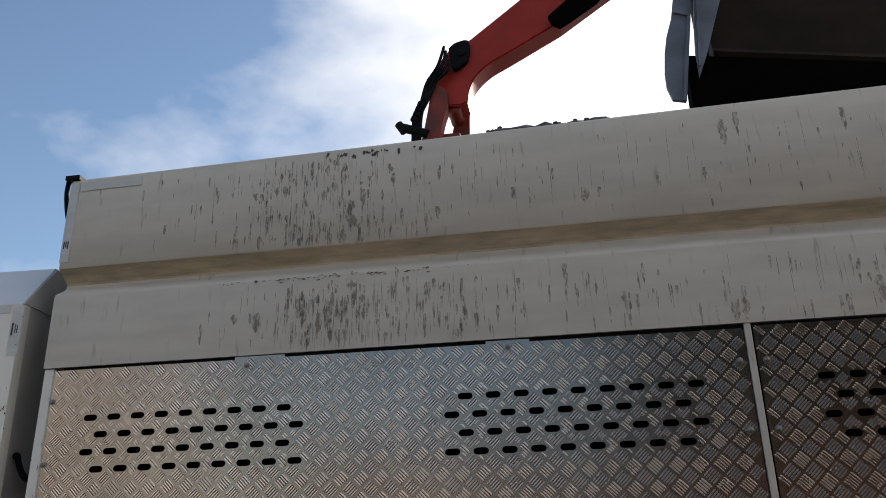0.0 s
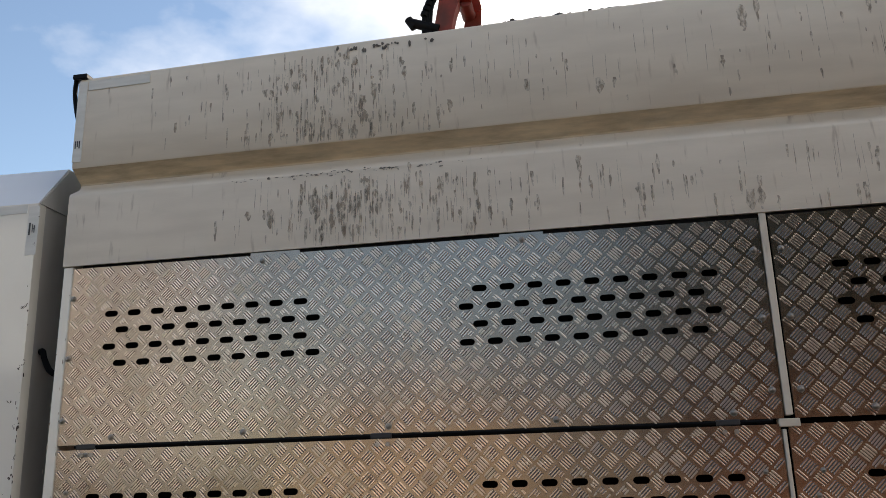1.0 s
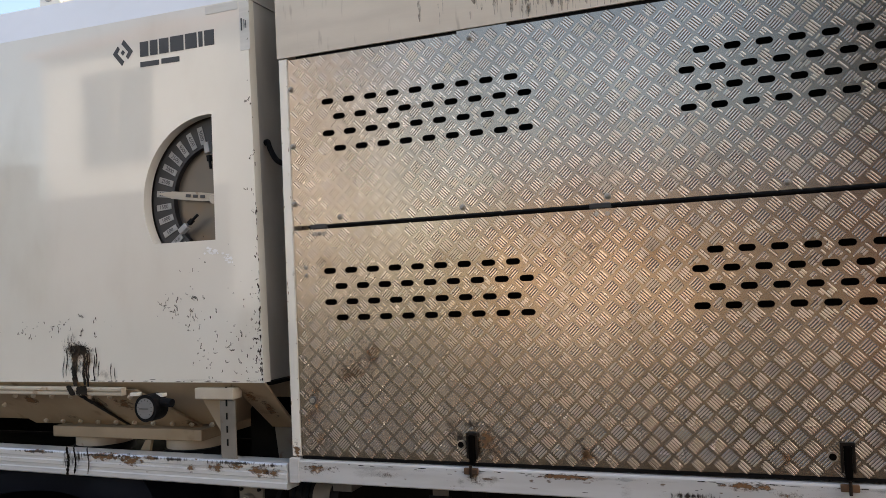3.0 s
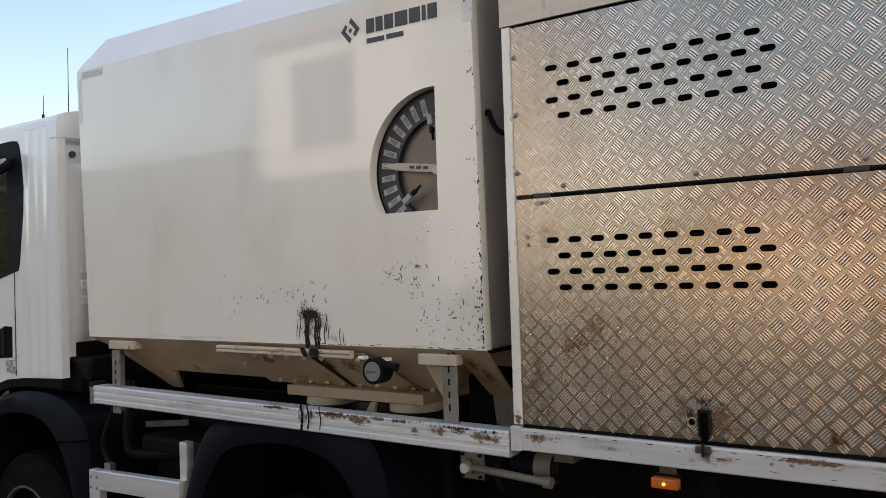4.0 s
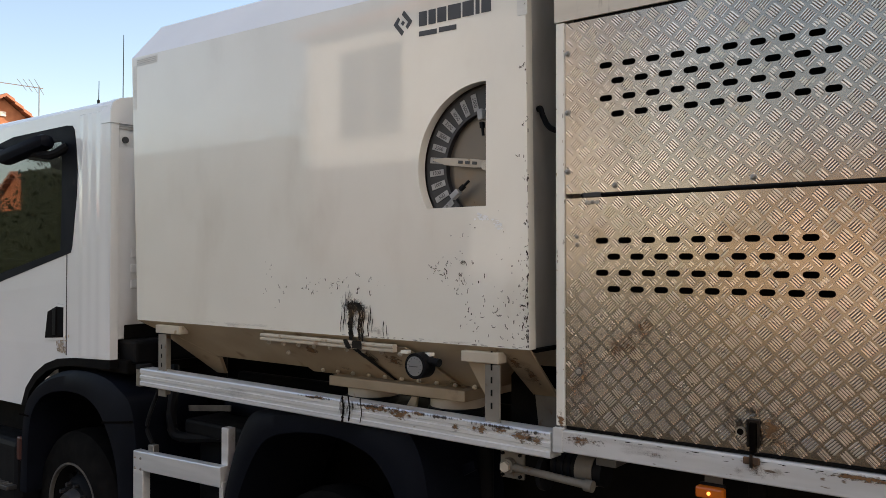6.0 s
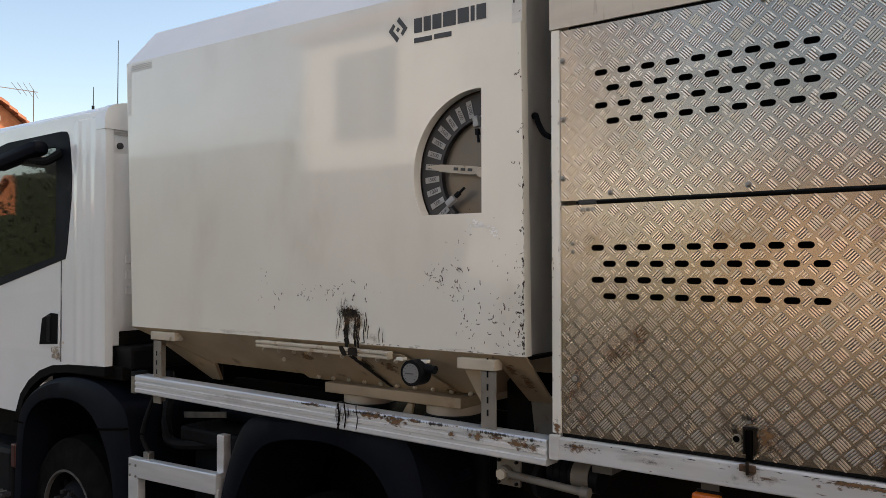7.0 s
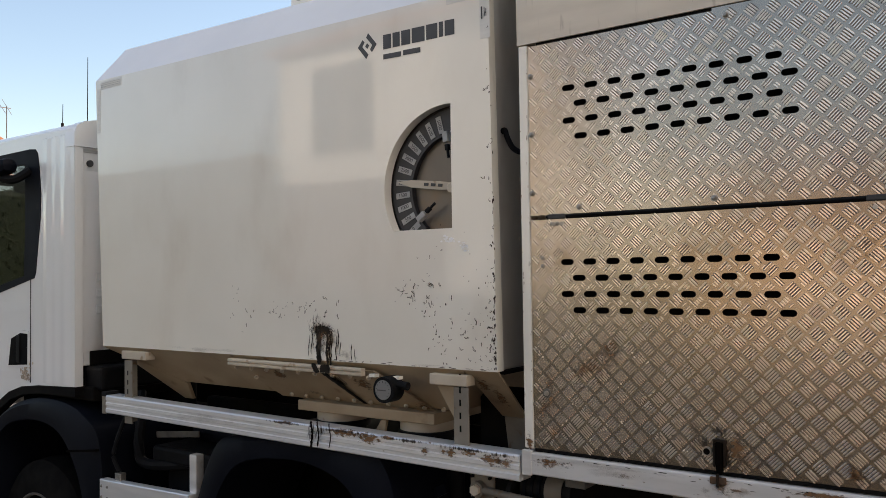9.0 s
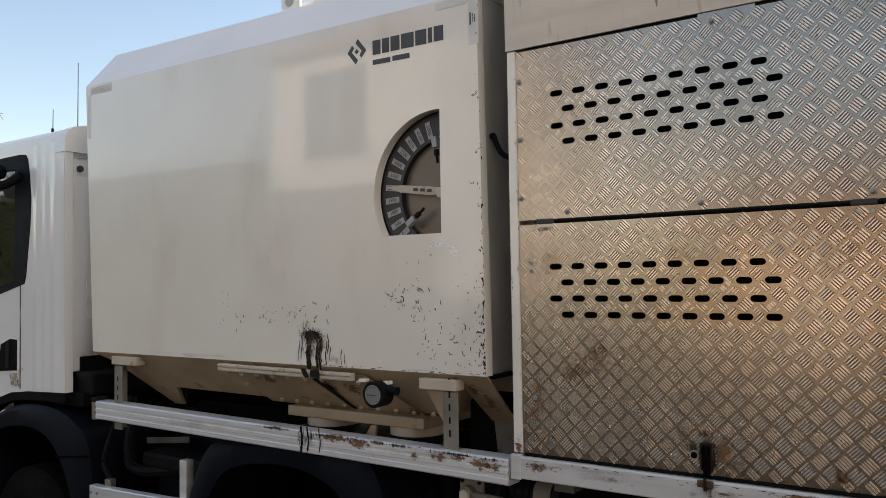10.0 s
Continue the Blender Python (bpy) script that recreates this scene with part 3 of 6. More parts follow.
# tan strip: warm light from the ground, painted on the down-facing lip
bm = run([(0.0515, 3.0475), (0.0497, 3.0545), (-0.0092, 3.0962), (-0.0080, 3.0985), (0.0535, 3.0555)], X0, X1, mesh(), 0.035)
part("dust_band", bm, TAN_BOUNCE, upper, "tan bounce light painted under the lip of the groove")
for name, lo, hi in (("rear_wall", (X1 - 0.06, 0.07, 1.24), (X1, 2.45, 3.5)), ("front_wall", (X0 + 0.01, 0.075, 1.24), (X0 + 0.06, 2.45, 3.47)),
                     ("far_wall", (X0, 2.45, 1.24), (X1, 2.5, 3.5)), ("floor_plate", (X0 + 0.06, 0.06, 1.235), (X1 - 0.06, 2.45, 1.28))):
    bm = mesh()
    box(bm, lo, hi, 0.004)
    part(name, bm, HOUSING, housing)
# dark sheet added behind the slots, for the unlit interior
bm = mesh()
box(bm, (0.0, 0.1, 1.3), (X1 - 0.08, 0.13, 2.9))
part("inner_lining", bm, DARK, housing, "dark sheet behind the vent slots, for the shaded interior")
# corner post, tape strips and end cap
bm = mesh()
box(bm, (-0.072, -0.006, 1.232), (-0.034, 0.06, 2.714), 0.004)
part("corner_post", bm, WHITE, housing)
bm = mesh()
box(bm, (X0 - 0.002, -0.0155, 3.12), (X0 + 0.035, -0.0125, 3.452), 0.0012)
part("corner_trim", bm, TAPE, housing)
bm = mesh()
box(bm, (X0 + 0.04, -0.015, 3.416), (0.22, -0.0125, 3.455), 0.001, Matrix.Rotation(radians(-1.2), 3, "Y"))
part("tape_strip", bm, TAPE, housing, "silver repair tape along the top edge")
bm = mesh()
box(bm, (X0 - 0.03, -0.02, 3.466), (X0 + 0.03, 0.06, 3.487), 0.004)
pipe(bm, [(X0 - 0.025, 0.0, 3.47), (X0 - 0.04, 0.02, 3.42), (X0 - 0.03, 0.03, 3.34), (X0 - 0.01, 0.03, 3.28)], 0.009)
part("edge_cap", bm, BLACK, housing, "black rubber edge cap")
bm = mesh()
for k in range(3):
    box(bm, (X0 + 0.006 + 0.008 * k, -0.0172, 3.175 + 0.006 * (k % 2)), (X0 + 0.010 + 0.008 * k, -0.0158, 3.205))
part("small_mark", bm, INK, housing, "small dark mark on the trim")
# bottom rail
bm = run([(-0.02, 1.142), (-0.024, 1.146), (-0.024, 1.216), (-0.02, 1.222), (0.06, 1.222), (0.06, 1.142)], -0.074, X1, mesh(), -0.012)
rail_r = part("bottom_rail", bm, RAILP, housing, "scratched white aluminium bottom rail")
bm = mesh()
box(bm, (-0.076, -0.027, 1.138), (-0.035, -0.003, 1.228), 0.003)
part("rail_end", bm, RAILP, housing)
# white strips between the doors
for lo, hi in (((2.347, -0.006, 2.09), (2.369, 0.03, 2.722)), ((2.332, -0.005, 1.235), (2.344, 0.03, 2.05)), ((2.325, -0.01, 2.056), (2.385, 0.03, 2.08))):
    bm = mesh()
    box(bm, lo, hi, 0.003)
    part("divider_strip", bm, HOUSING, housing)


def slot(cx, cz, l=0.050, h=0.0215):
    r = h / 2
    out = []
    for side in (1, -1):
        for k in range(5):
            a = -math.pi / 2 + math.pi * k / 4
            out.append((cx + side * (l / 2 - r + r * math.cos(a)), cz + side * r * math.sin(a)))
    return out


def slot_block(x_a, x_b, pitch, z_top, dz, n=9):
    return [((x_a if r % 2 == 0 else x_b) + pitch * i, z_top - dz * r) for r in range(4) for i in range(n)]


PITCH = 0.066


def tread_door(name, lo, hi, slots, label, tabs=()):
    """A tread plate: a pierced sheet with raised bars in crossed clusters of five."""
    holes = [slot(x, z) for x, z in slots if lo[0] + 0.03 < x < hi[0] - 0.03]
    outline = [(lo[0], lo[1]), (hi[0], lo[1]), (hi[0], hi[1])]
    for a, b in tabs[::-1]:
        outline += [(b, hi[1]), (b, hi[1] + 0.009), (a, hi[1] + 0.009), (a, hi[1])]
    outline += [(lo[0], hi[1])]
    sheet = part(name, pierced(mesh(), outline, holes, -0.004, 0.004), TREAD, housing, label)
    verts, faces, sverts, sfaces = [], [], [], []
    rnd = random.Random(int(lo[0] * 100) + int(lo[1] * 10))

    def bar(cx, cz, ang, short=1.0):
        l, w, h = 0.0205 * short, 0.0031, 0.0009
        c, s = math.cos(ang), math.sin(ang)
        base = [(-l, 0), (-l * 0.74, -w), (l * 0.74, -w), (l, 0), (l * 0.74, w), (-l * 0.74, w)]
        pts = [(u, v, 0) for u, v in base] + [(u * 0.9, v * 0.58, h) for u, v in base]
        k = len(verts)
        for u, v, d in pts:
            verts.append((cx + u * c - v * s, -0.0041 - d, cz + u * s + v * c))
        faces.extend([(k + i, k + (i + 1) % 6, k + 6 + (i + 1) % 6, k + 6 + i) for i in range(6)])
        faces.append(tuple(k + 6 + i for i in range(6)))

    nx, nz = int((hi[0] - lo[0]) / PITCH) + 2, int((hi[1] - lo[1]) / PITCH) + 2
    for i in range(nx * 2):
        for j in range(nz * 2):
            if (i + j) % 2:
                continue
            cx, cz = lo[0] + 0.01 + i * PITCH / 2, lo[1] + 0.012 + j * PITCH / 2
            ang = math.pi / 4 if i % 2 else -math.pi / 4
            for b in range(-2, 3):
                off = b * 0.0082
                x, z = cx - math.sin(ang) * off, cz + math.cos(ang) * off
                if not (lo[0] + 0.01 < x < hi[0] - 0.01 and lo[1] + 0.01 < z < hi[1] - 0.01):
                    continue
                near = [(sx, sz) for sx, sz in slots if abs(sx - x) < 0.06 and abs(sz - z) < 0.05]
                hit = [any(abs(x + t * math.cos(ang) - sx) < 0.0275 and abs(z + t * math.sin(ang) - sz) < 0.0135 for sx, sz in near) for t in (-0.017, -0.01, 0.0, 0.01, 0.017)]
                if not any(hit):
                    bar(x, z, ang)
                    if b < 2:
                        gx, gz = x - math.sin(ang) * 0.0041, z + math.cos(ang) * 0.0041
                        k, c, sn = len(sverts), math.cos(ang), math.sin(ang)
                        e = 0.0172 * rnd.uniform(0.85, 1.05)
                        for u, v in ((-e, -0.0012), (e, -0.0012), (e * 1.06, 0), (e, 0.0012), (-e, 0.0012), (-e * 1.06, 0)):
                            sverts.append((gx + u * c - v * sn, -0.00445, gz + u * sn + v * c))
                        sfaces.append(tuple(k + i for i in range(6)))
                elif not any(hit[:3]):
                    bar(x - 0.009 * math.cos(ang), z - 0.009 * math.sin(ang), ang, 0.5)
                elif not any(hit[2:]):
                    bar(x + 0.009 * math.cos(ang), z + 0.009 * math.sin(ang), ang, 0.5)
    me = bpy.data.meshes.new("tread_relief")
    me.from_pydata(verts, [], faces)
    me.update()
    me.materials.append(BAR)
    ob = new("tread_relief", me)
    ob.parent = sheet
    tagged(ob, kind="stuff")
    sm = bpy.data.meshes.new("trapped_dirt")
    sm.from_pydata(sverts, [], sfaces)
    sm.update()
    sm.materials.append(SILT_SHADE)
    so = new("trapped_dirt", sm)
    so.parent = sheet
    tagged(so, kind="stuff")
    return sheet


A_TOP = slot_block(0.13, 0.175, 0.0876, 2.532, 0.0587)
B_TOP = slot_block(1.446, 1.400, 0.0914, 2.537, 0.0590)
A_LOW = slot_block(0.114, 0.159, 0.0869, 1.909, 0.0570)
B_LOW = slot_block(1.455, 1.408, 0.0914, 1.915, 0.0575)
C_TOP = slot_block(2.567, 2.612, 0.0914, 2.541, 0.0590)
C_LOW = slot_block(2.575, 2.62, 0.0914, 1.918, 0.0575)
d1 = tread_door("upper_door", (-0.032, 2.081), (2.342, 2.706), A_TOP + B_TOP, "ribbed aluminium plate with rows of vent slots", ((0.645, 0.825), (1.52, 1.665)))
d2 = tread_door("lower_door", (-0.032, 1.236), (2.328, 2.064), A_LOW + B_LOW, "ribbed aluminium door, rust specks near its foot")
d3 = tread_door("upper_door", (2.374, 2.081), (4.7, 2.712), C_TOP, "ribbed aluminium plate with rows of vent slots")
d4 = tread_door("lower_door", (2.350, 1.236), (4.7, 2.064), C_LOW, "ribbed aluminium door with rows of vent slots")
bolts([(-0.022, -0.004, z) for z in (2.594, 2.378, 2.163)] + [(x, -0.004, 2.103) for x in (0.165, 0.64, 1.135, 1.67, 2.2)] + [(0.69, -0.004, 2.684), (1.594, -0.004, 2.692)]
      + [(2.318, -0.004, z) for z in (2.6, 2.385, 2.165)], d1)
bolts([(2.40, -0.004, z) for z in (2.6, 2.385, 2.165)] + [(x, -0.004, 2.105) for x in (2.6, 3.1)], d3)
bolts([(0.055, -0.004, 2.047), (0.078, -0.004, 2.047), (0.015, -0.004, 1.925), (0.015, -0.004, 1.895), (2.27, -0.004, 1.93)], d2, SMALL_BOLT)
part("quarter_turn_lock", tube(mesh(), (0.025, -0.004, 1.438), (0.025, -0.010, 1.438), 0.016, n=20), IRON, d2)
part("lock_head", tube(mesh(), (0.025, -0.010, 1.438), (0.025, -0.016, 1.438), 0.009, n=16), STEEL, d2)
bolts([(2.43, -0.004, 1.93), (2.41, -0.004, 1.86)], d4, SMALL_BOLT)
# dark gap with hinges
bm = mesh()
box(bm, (0.03, 0.006, 2.058), (2.31, 0.02, 2.09))
part("gap_seal", bm, DARK, housing)
bm = mesh()
box(bm, (0.0, -0.001, 2.704), (4.7, 0.02, 2.72))
part("top_seal", bm, DARK, housing)
part("hinge_rod", tube(mesh(), (0.03, 0.0, 2.0745), (2.31, 0.0, 2.0745), 0.0055, n=8), BLACK, housing, "dark hinge rod")
for x in (0.075, 1.11, 2.18):
    bm = mesh()
    box(bm, (x - 0.035, -0.008, 2.0655), (x + 0.035, 0.002, 2.083), 0.003)
    hg = part("hinge", bm, CHARCOAL, housing, "dark steel door hinge")
    for dx in (-0.012, 0.022):
        part("hinge_bolt", tube(mesh(), (x + dx, -0.004, 2.047), (x + dx, -0.010, 2.047), 0.007, n=12), STEEL, hg)
# door latches
for x in (0.632, 1.78):
    bm = mesh()
    box(bm, (x - 0.014, -0.018, 1.25), (x - 0.006, -0.004, 1.335), 0.002)
    box(bm, (x + 0.018, -0.018, 1.25), (x + 0.026, -0.004, 1.335), 0.002)
    box(bm, (x - 0.014, -0.02, 1.328), (x + 0.026, -0.004, 1.338), 0.002)
    lt = part("latch", bm, TAR, housing, "black greasy door latch")
    part("lever", box(mesh(), (x - 0.004, -0.026, 1.232), (x + 0.016, -0.005, 1.33), 0.005), PITCH_BLACK, lt)
    part("knob", tube(mesh(), (x + 0.006, -0.004, 1.35), (x + 0.006, -0.016, 1.352), 0.005, n=12), IRON, lt)
    part("keeper", box(mesh(), (x - 0.02, -0.037, 1.2), (x + 0.03, -0.024, 1.222), 0.003), RUST, lt)
    part("keeper_pin", tube(mesh(), (x + 0.006, -0.038, 1.192), (x + 0.006, -0.038, 1.232), 0.005, n=10), TAR, lt)
    part("boss", tube(mesh(), (x - 0.034, -0.004, 1.295), (x - 0.034, -0.014, 1.295), 0.015, n=18), STEEL, lt)
    part("boss_ring", tube(mesh(), (x - 0.034, -0.014, 1.295), (x - 0.034, -0.016, 1.295), 0.0105, n=14), PITCH_BLACK, lt)

# ---- hopper ----
hopper = thing("aggregate_hopper", "cream painted steel hopper with chipped paint and tar stains", "hopper", (0, 0, 0))
HX0, HX1, HZ0, HZ1 = -2.79, -0.188, 1.5, 3.0
CX, CZ, CR = -0.404, 2.222, 0.325
arc = []
a0 = math.pi + math.asin((CZ - 2.053) / CR)
for k in range(41):
    a = math.pi / 2 + (a0 - math.pi / 2) * k / 40
    arc.append((CX + CR * math.cos(a), CZ + CR * math.sin(a)))
arc = [(-0.387, CZ + CR - 0.001)] + arc + [(-0.387, 2.053)]
bm = pierced(mesh(), [(HX0 + 0.012, HZ0), (HX1, HZ0), (HX1 - 0.02, 2.976), (HX0 - 0.06, HZ1)], [arc], 0.0, 0.045)
side = part("side_wall", bm, WHITE, hopper, "cream side wall, chipped and streaked")
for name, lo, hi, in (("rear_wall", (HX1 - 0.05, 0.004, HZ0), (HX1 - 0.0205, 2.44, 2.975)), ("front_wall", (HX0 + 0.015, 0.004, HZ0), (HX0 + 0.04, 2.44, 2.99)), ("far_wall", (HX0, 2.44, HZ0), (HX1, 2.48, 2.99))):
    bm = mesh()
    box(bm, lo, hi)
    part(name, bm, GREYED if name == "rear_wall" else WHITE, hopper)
bm = mesh()
solid(bm, [(HX0 - 0.06, 0, HZ1), (HX1 - 0.02, 0, 2.976), (HX1 - 0.02, 0.158, 3.17), (HX0 - 0.02, 0.167, 3.213), (HX0 - 0.02, 2.32, 3.213), (HX1 - 0.02, 2.32, 3.17), (HX0 - 0.06, 2.48, HZ1), (HX1 - 0.02, 2.48, 2.976)],
      [(0, 1, 2, 3), (3, 2, 5, 4), (4, 5, 7, 6), (0, 3, 4, 6), (1, 7, 5, 2), (0, 6, 7, 1)])
part("roof", bm, SKYLIT_ROOF, hopper, "sloped roof edge, skylight painted in as bluish white")
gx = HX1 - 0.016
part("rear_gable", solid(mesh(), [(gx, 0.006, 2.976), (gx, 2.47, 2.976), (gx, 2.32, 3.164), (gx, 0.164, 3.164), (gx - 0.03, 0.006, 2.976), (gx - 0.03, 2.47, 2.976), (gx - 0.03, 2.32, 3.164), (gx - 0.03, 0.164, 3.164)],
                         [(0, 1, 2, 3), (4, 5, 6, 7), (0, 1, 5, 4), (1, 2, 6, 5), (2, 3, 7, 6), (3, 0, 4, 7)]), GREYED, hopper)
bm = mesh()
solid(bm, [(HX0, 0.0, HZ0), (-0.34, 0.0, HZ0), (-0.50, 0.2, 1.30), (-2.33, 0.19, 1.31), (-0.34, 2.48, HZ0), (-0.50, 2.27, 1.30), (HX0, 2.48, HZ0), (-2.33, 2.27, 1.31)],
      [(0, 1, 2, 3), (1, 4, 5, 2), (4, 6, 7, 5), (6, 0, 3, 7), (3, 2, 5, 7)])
part("sloped_bottom", bm, SLOPE, hopper, "tan sloped underside, shade in its colour")
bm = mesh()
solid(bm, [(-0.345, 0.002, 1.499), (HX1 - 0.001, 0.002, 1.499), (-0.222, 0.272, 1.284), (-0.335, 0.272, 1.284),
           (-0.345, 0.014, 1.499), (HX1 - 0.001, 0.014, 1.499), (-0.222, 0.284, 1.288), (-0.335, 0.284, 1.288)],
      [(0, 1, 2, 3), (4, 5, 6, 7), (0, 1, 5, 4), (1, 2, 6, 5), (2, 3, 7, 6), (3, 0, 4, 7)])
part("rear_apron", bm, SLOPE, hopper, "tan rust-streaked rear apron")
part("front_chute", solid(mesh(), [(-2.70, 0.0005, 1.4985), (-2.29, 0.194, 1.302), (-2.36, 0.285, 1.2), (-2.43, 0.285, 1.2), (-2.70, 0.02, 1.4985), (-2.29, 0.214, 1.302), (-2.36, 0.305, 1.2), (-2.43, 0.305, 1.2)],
                          [(0, 1, 2, 3), (4, 5, 6, 7), (0, 1, 5, 4), (1, 2, 6, 5), (2, 3, 7, 6), (3, 0, 4, 7)]), SLOPE, hopper, "tan foot of the front chute")
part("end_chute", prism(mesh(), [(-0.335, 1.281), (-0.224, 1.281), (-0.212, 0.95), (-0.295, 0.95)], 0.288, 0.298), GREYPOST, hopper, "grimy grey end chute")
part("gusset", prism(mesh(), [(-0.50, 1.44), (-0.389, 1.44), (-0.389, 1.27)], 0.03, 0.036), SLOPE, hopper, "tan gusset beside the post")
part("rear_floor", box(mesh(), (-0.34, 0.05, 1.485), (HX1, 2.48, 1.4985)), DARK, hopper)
# dark sheet added for the shading seen behind the apron
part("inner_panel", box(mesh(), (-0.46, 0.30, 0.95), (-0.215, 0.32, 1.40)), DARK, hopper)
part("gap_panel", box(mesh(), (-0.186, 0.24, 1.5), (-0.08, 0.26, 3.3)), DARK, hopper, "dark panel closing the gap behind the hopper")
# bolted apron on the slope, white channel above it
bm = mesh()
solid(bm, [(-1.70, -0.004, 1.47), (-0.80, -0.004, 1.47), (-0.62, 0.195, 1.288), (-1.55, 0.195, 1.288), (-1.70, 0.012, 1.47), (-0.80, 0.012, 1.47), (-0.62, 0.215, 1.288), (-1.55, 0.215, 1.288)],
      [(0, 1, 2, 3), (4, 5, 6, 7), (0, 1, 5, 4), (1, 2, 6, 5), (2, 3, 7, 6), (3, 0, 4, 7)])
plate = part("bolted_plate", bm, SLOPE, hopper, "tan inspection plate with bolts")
bm = run([(-0.028, 1.452), (-0.030, 1.456), (-0.030, 1.464), (-0.022, 1.468), (-0.030, 1.472), (-0.030, 1.480), (-0.026, 1.484), (0.0, 1.484), (0.0, 1.452)], -1.69, -0.845, mesh(), -0.004)
part("channel", bm, CREAM, hopper)
bolts([(-1.66 + 0.104 * k, -0.002 + 0.006, 1.44) for k in range(9)], plate, PAINTED_BOLT)
bolts([(-1.46 + 0.1 * k, 0.172, 1.305) for k in range(10)] + [(-1.6, 0.075, 1.388), (-0.74, 0.055, 1.40)], plate, PAINTED_BOLT)
for x0, x1, z0, z1 in ((-2.585, -2.37, 1.438, 1.482), (-0.50, -0.322, 1.436, 1.480)):
    bm = mesh()
    box(bm, (x0, -0.012, z0), (x1, 0.05, z1), 0.004)
    part("bracket", bm, CREAM, hopper)
for x, zb in ((-2.535, 1.09), (-0.355, 1.2)):
    bm = mesh()
    box(bm, (x - 0.034, -0.004, zb), (x + 0.034, 0.004, 1.432), 0.001)
    box(bm, (x - 0.034, 0.004, zb), (x - 0.026, 0.07, 1.432), 0.001)
    post = part("support_post", bm, GREYPOST, hopper)
    for k in range(5):
        part("post_slot", box(mesh(), (x - 0.006, -0.006, zb + 0.06 + 0.05 * k), (x + 0.001, -0.003, zb + 0.085 + 0.05 * k)), DARK, post)
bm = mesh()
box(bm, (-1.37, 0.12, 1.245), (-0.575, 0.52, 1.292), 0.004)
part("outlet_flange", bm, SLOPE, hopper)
for x in (-1.22, -0.72):
    o = part("outlet", tube(mesh(), (x, 0.27, 1.13), (x, 0.27, 1.246), 0.11, n=28), DARK, hopper, smooth=True)
    part("collar", tube(mesh(), (x, 0.27, 1.2), (x, 0.27, 1.2445), 0.122, n=28), CREAM, o, "pale steel collar", smooth=True)
    part("outlet_ring", tube(mesh(), (x, 0.27, 1.172), (x, 0.27, 1.197), 0.132, n=28), BLACK, o, smooth=True)
    bolts([(x + 0.12 * math.sin(radians(a)), 0.27 - 0.134 * math.cos(radians(a)), 1.178) for a in (-50, -25, 0, 25, 50)], o, SMALL_BOLT)
bm = mesh()
prism(bm, [(-0.93, 1.15), (-0.86, 1.15), (-0.84, 1.24), (-0.87, 1.24)], 0.13, 0.145)
part("fin", bm, SLOPE, hopper)
# pressure gauge
gauge = part("pressure_gauge", tube(mesh(), (-0.685, -0.075, 1.408), (-0.685, -0.005, 1.408), 0.053, n=32), BLACK, hopper, "black round pressure gauge", smooth=True)
part("face", tube(mesh(), (-0.685, -0.078, 1.408), (-0.685, -0.0745, 1.408), 0.04, n=32), DIAL, gauge)
part("pointer", box(mesh(), (-0.712, -0.081, 1.405), (-0.668, -0.079, 1.409)), INK, gauge)
for k in range(11):
    a = radians(-45 + 27 * k)
    bm = box(mesh(), (-0.003, -0.001, -0.0008), (0.003, 0.001, 0.0008), 0, None)
    bm.transform(Matrix.Translation((-0.685 + 0.033 * math.cos(a), -0.0795, 1.408 + 0.033 * math.sin(a))) @ Matrix.Rotation(-a, 4, "Y"))
    part("tick", bm, INK, gauge)
part("ear", box(mesh(), (-0.80, -0.03, 1.448), (-0.765, -0.002, 1.462), 0.002), WHITE, gauge)
part("ear", box(mesh(), (-0.672, -0.03, 1.446), (-0.64, -0.002, 1.46), 0.002), WHITE, gauge)
part("plug", tube(mesh(), (-0.635, -0.04, 1.43), (-0.585, -0.04, 1.425), 0.017, n=12), BLACK, gauge)

# level dial in the opening
dial = part("level_dial", box(mesh(), (-0.76, 0.075, 2.0), (-0.36, 0.085, 2.6)), BACKPLATE, hopper, "recessed level dial with numbered tags")
ring = []
for r, order in ((0.318, 1), (0.215, -1)):
    pts = [(CX + r * math.cos(a), CZ + r * math.sin(a)) for a in (math.radians(88 + (228 - 88) * k / 36) for k in range(37))]
    ring += pts[::order]
part("ring", prism(mesh(), ring, 0.048, 0.074), CHARCOAL, dial)
for k in range(11):
    ang = math.radians(180 + 38 - 11.3 * k)
    m = Matrix.Translation((CX + 0.262 * math.cos(ang), 0.0455, CZ + 0.262 * math.sin(ang))) @ Matrix.Rotation(math.pi - ang, 4, "Y")
    bm = box(mesh(), (-0.036, -0.0015, -0.0125), (0.036, 0.0015, 0.0125), 0.001)
    bm.transform(m)
    part("tag", bm, TAG, dial)
    cu = bpy.data.curves.new("number", "FONT")
    cu.body, cu.size, cu.align_x, cu.align_y, cu.extrude = str(500 * k), 0.022, "CENTER", "CENTER", 0.0003
    txt = new("number", cu)
    txt.parent = dial
    txt.matrix_basis = m @ pose(0, -0.0022, 0, 90, 0, 0)
    cu.materials.append(INK)
# rivets, and the pale hub cover at the straight side
for a, r in ((92, 0.205), (93, 0.222), (216, 0.225), (218, 0.245), (222, 0.29), (226, 0.235)):
    x, z = CX + r * math.cos(radians(a)), CZ + r * math.sin(radians(a))
    part("rivet", tube(mesh(), (x, 0.044, z), (x, 0.05, z), 0.005, n=10), TAG, dial)
part("hub_cover", prism(mesh(), [(-0.388, 2.10), (-0.405, 2.16), (-0.40, 2.20), (-0.388, 2.205)], 0.05, 0.06), TAG, dial)
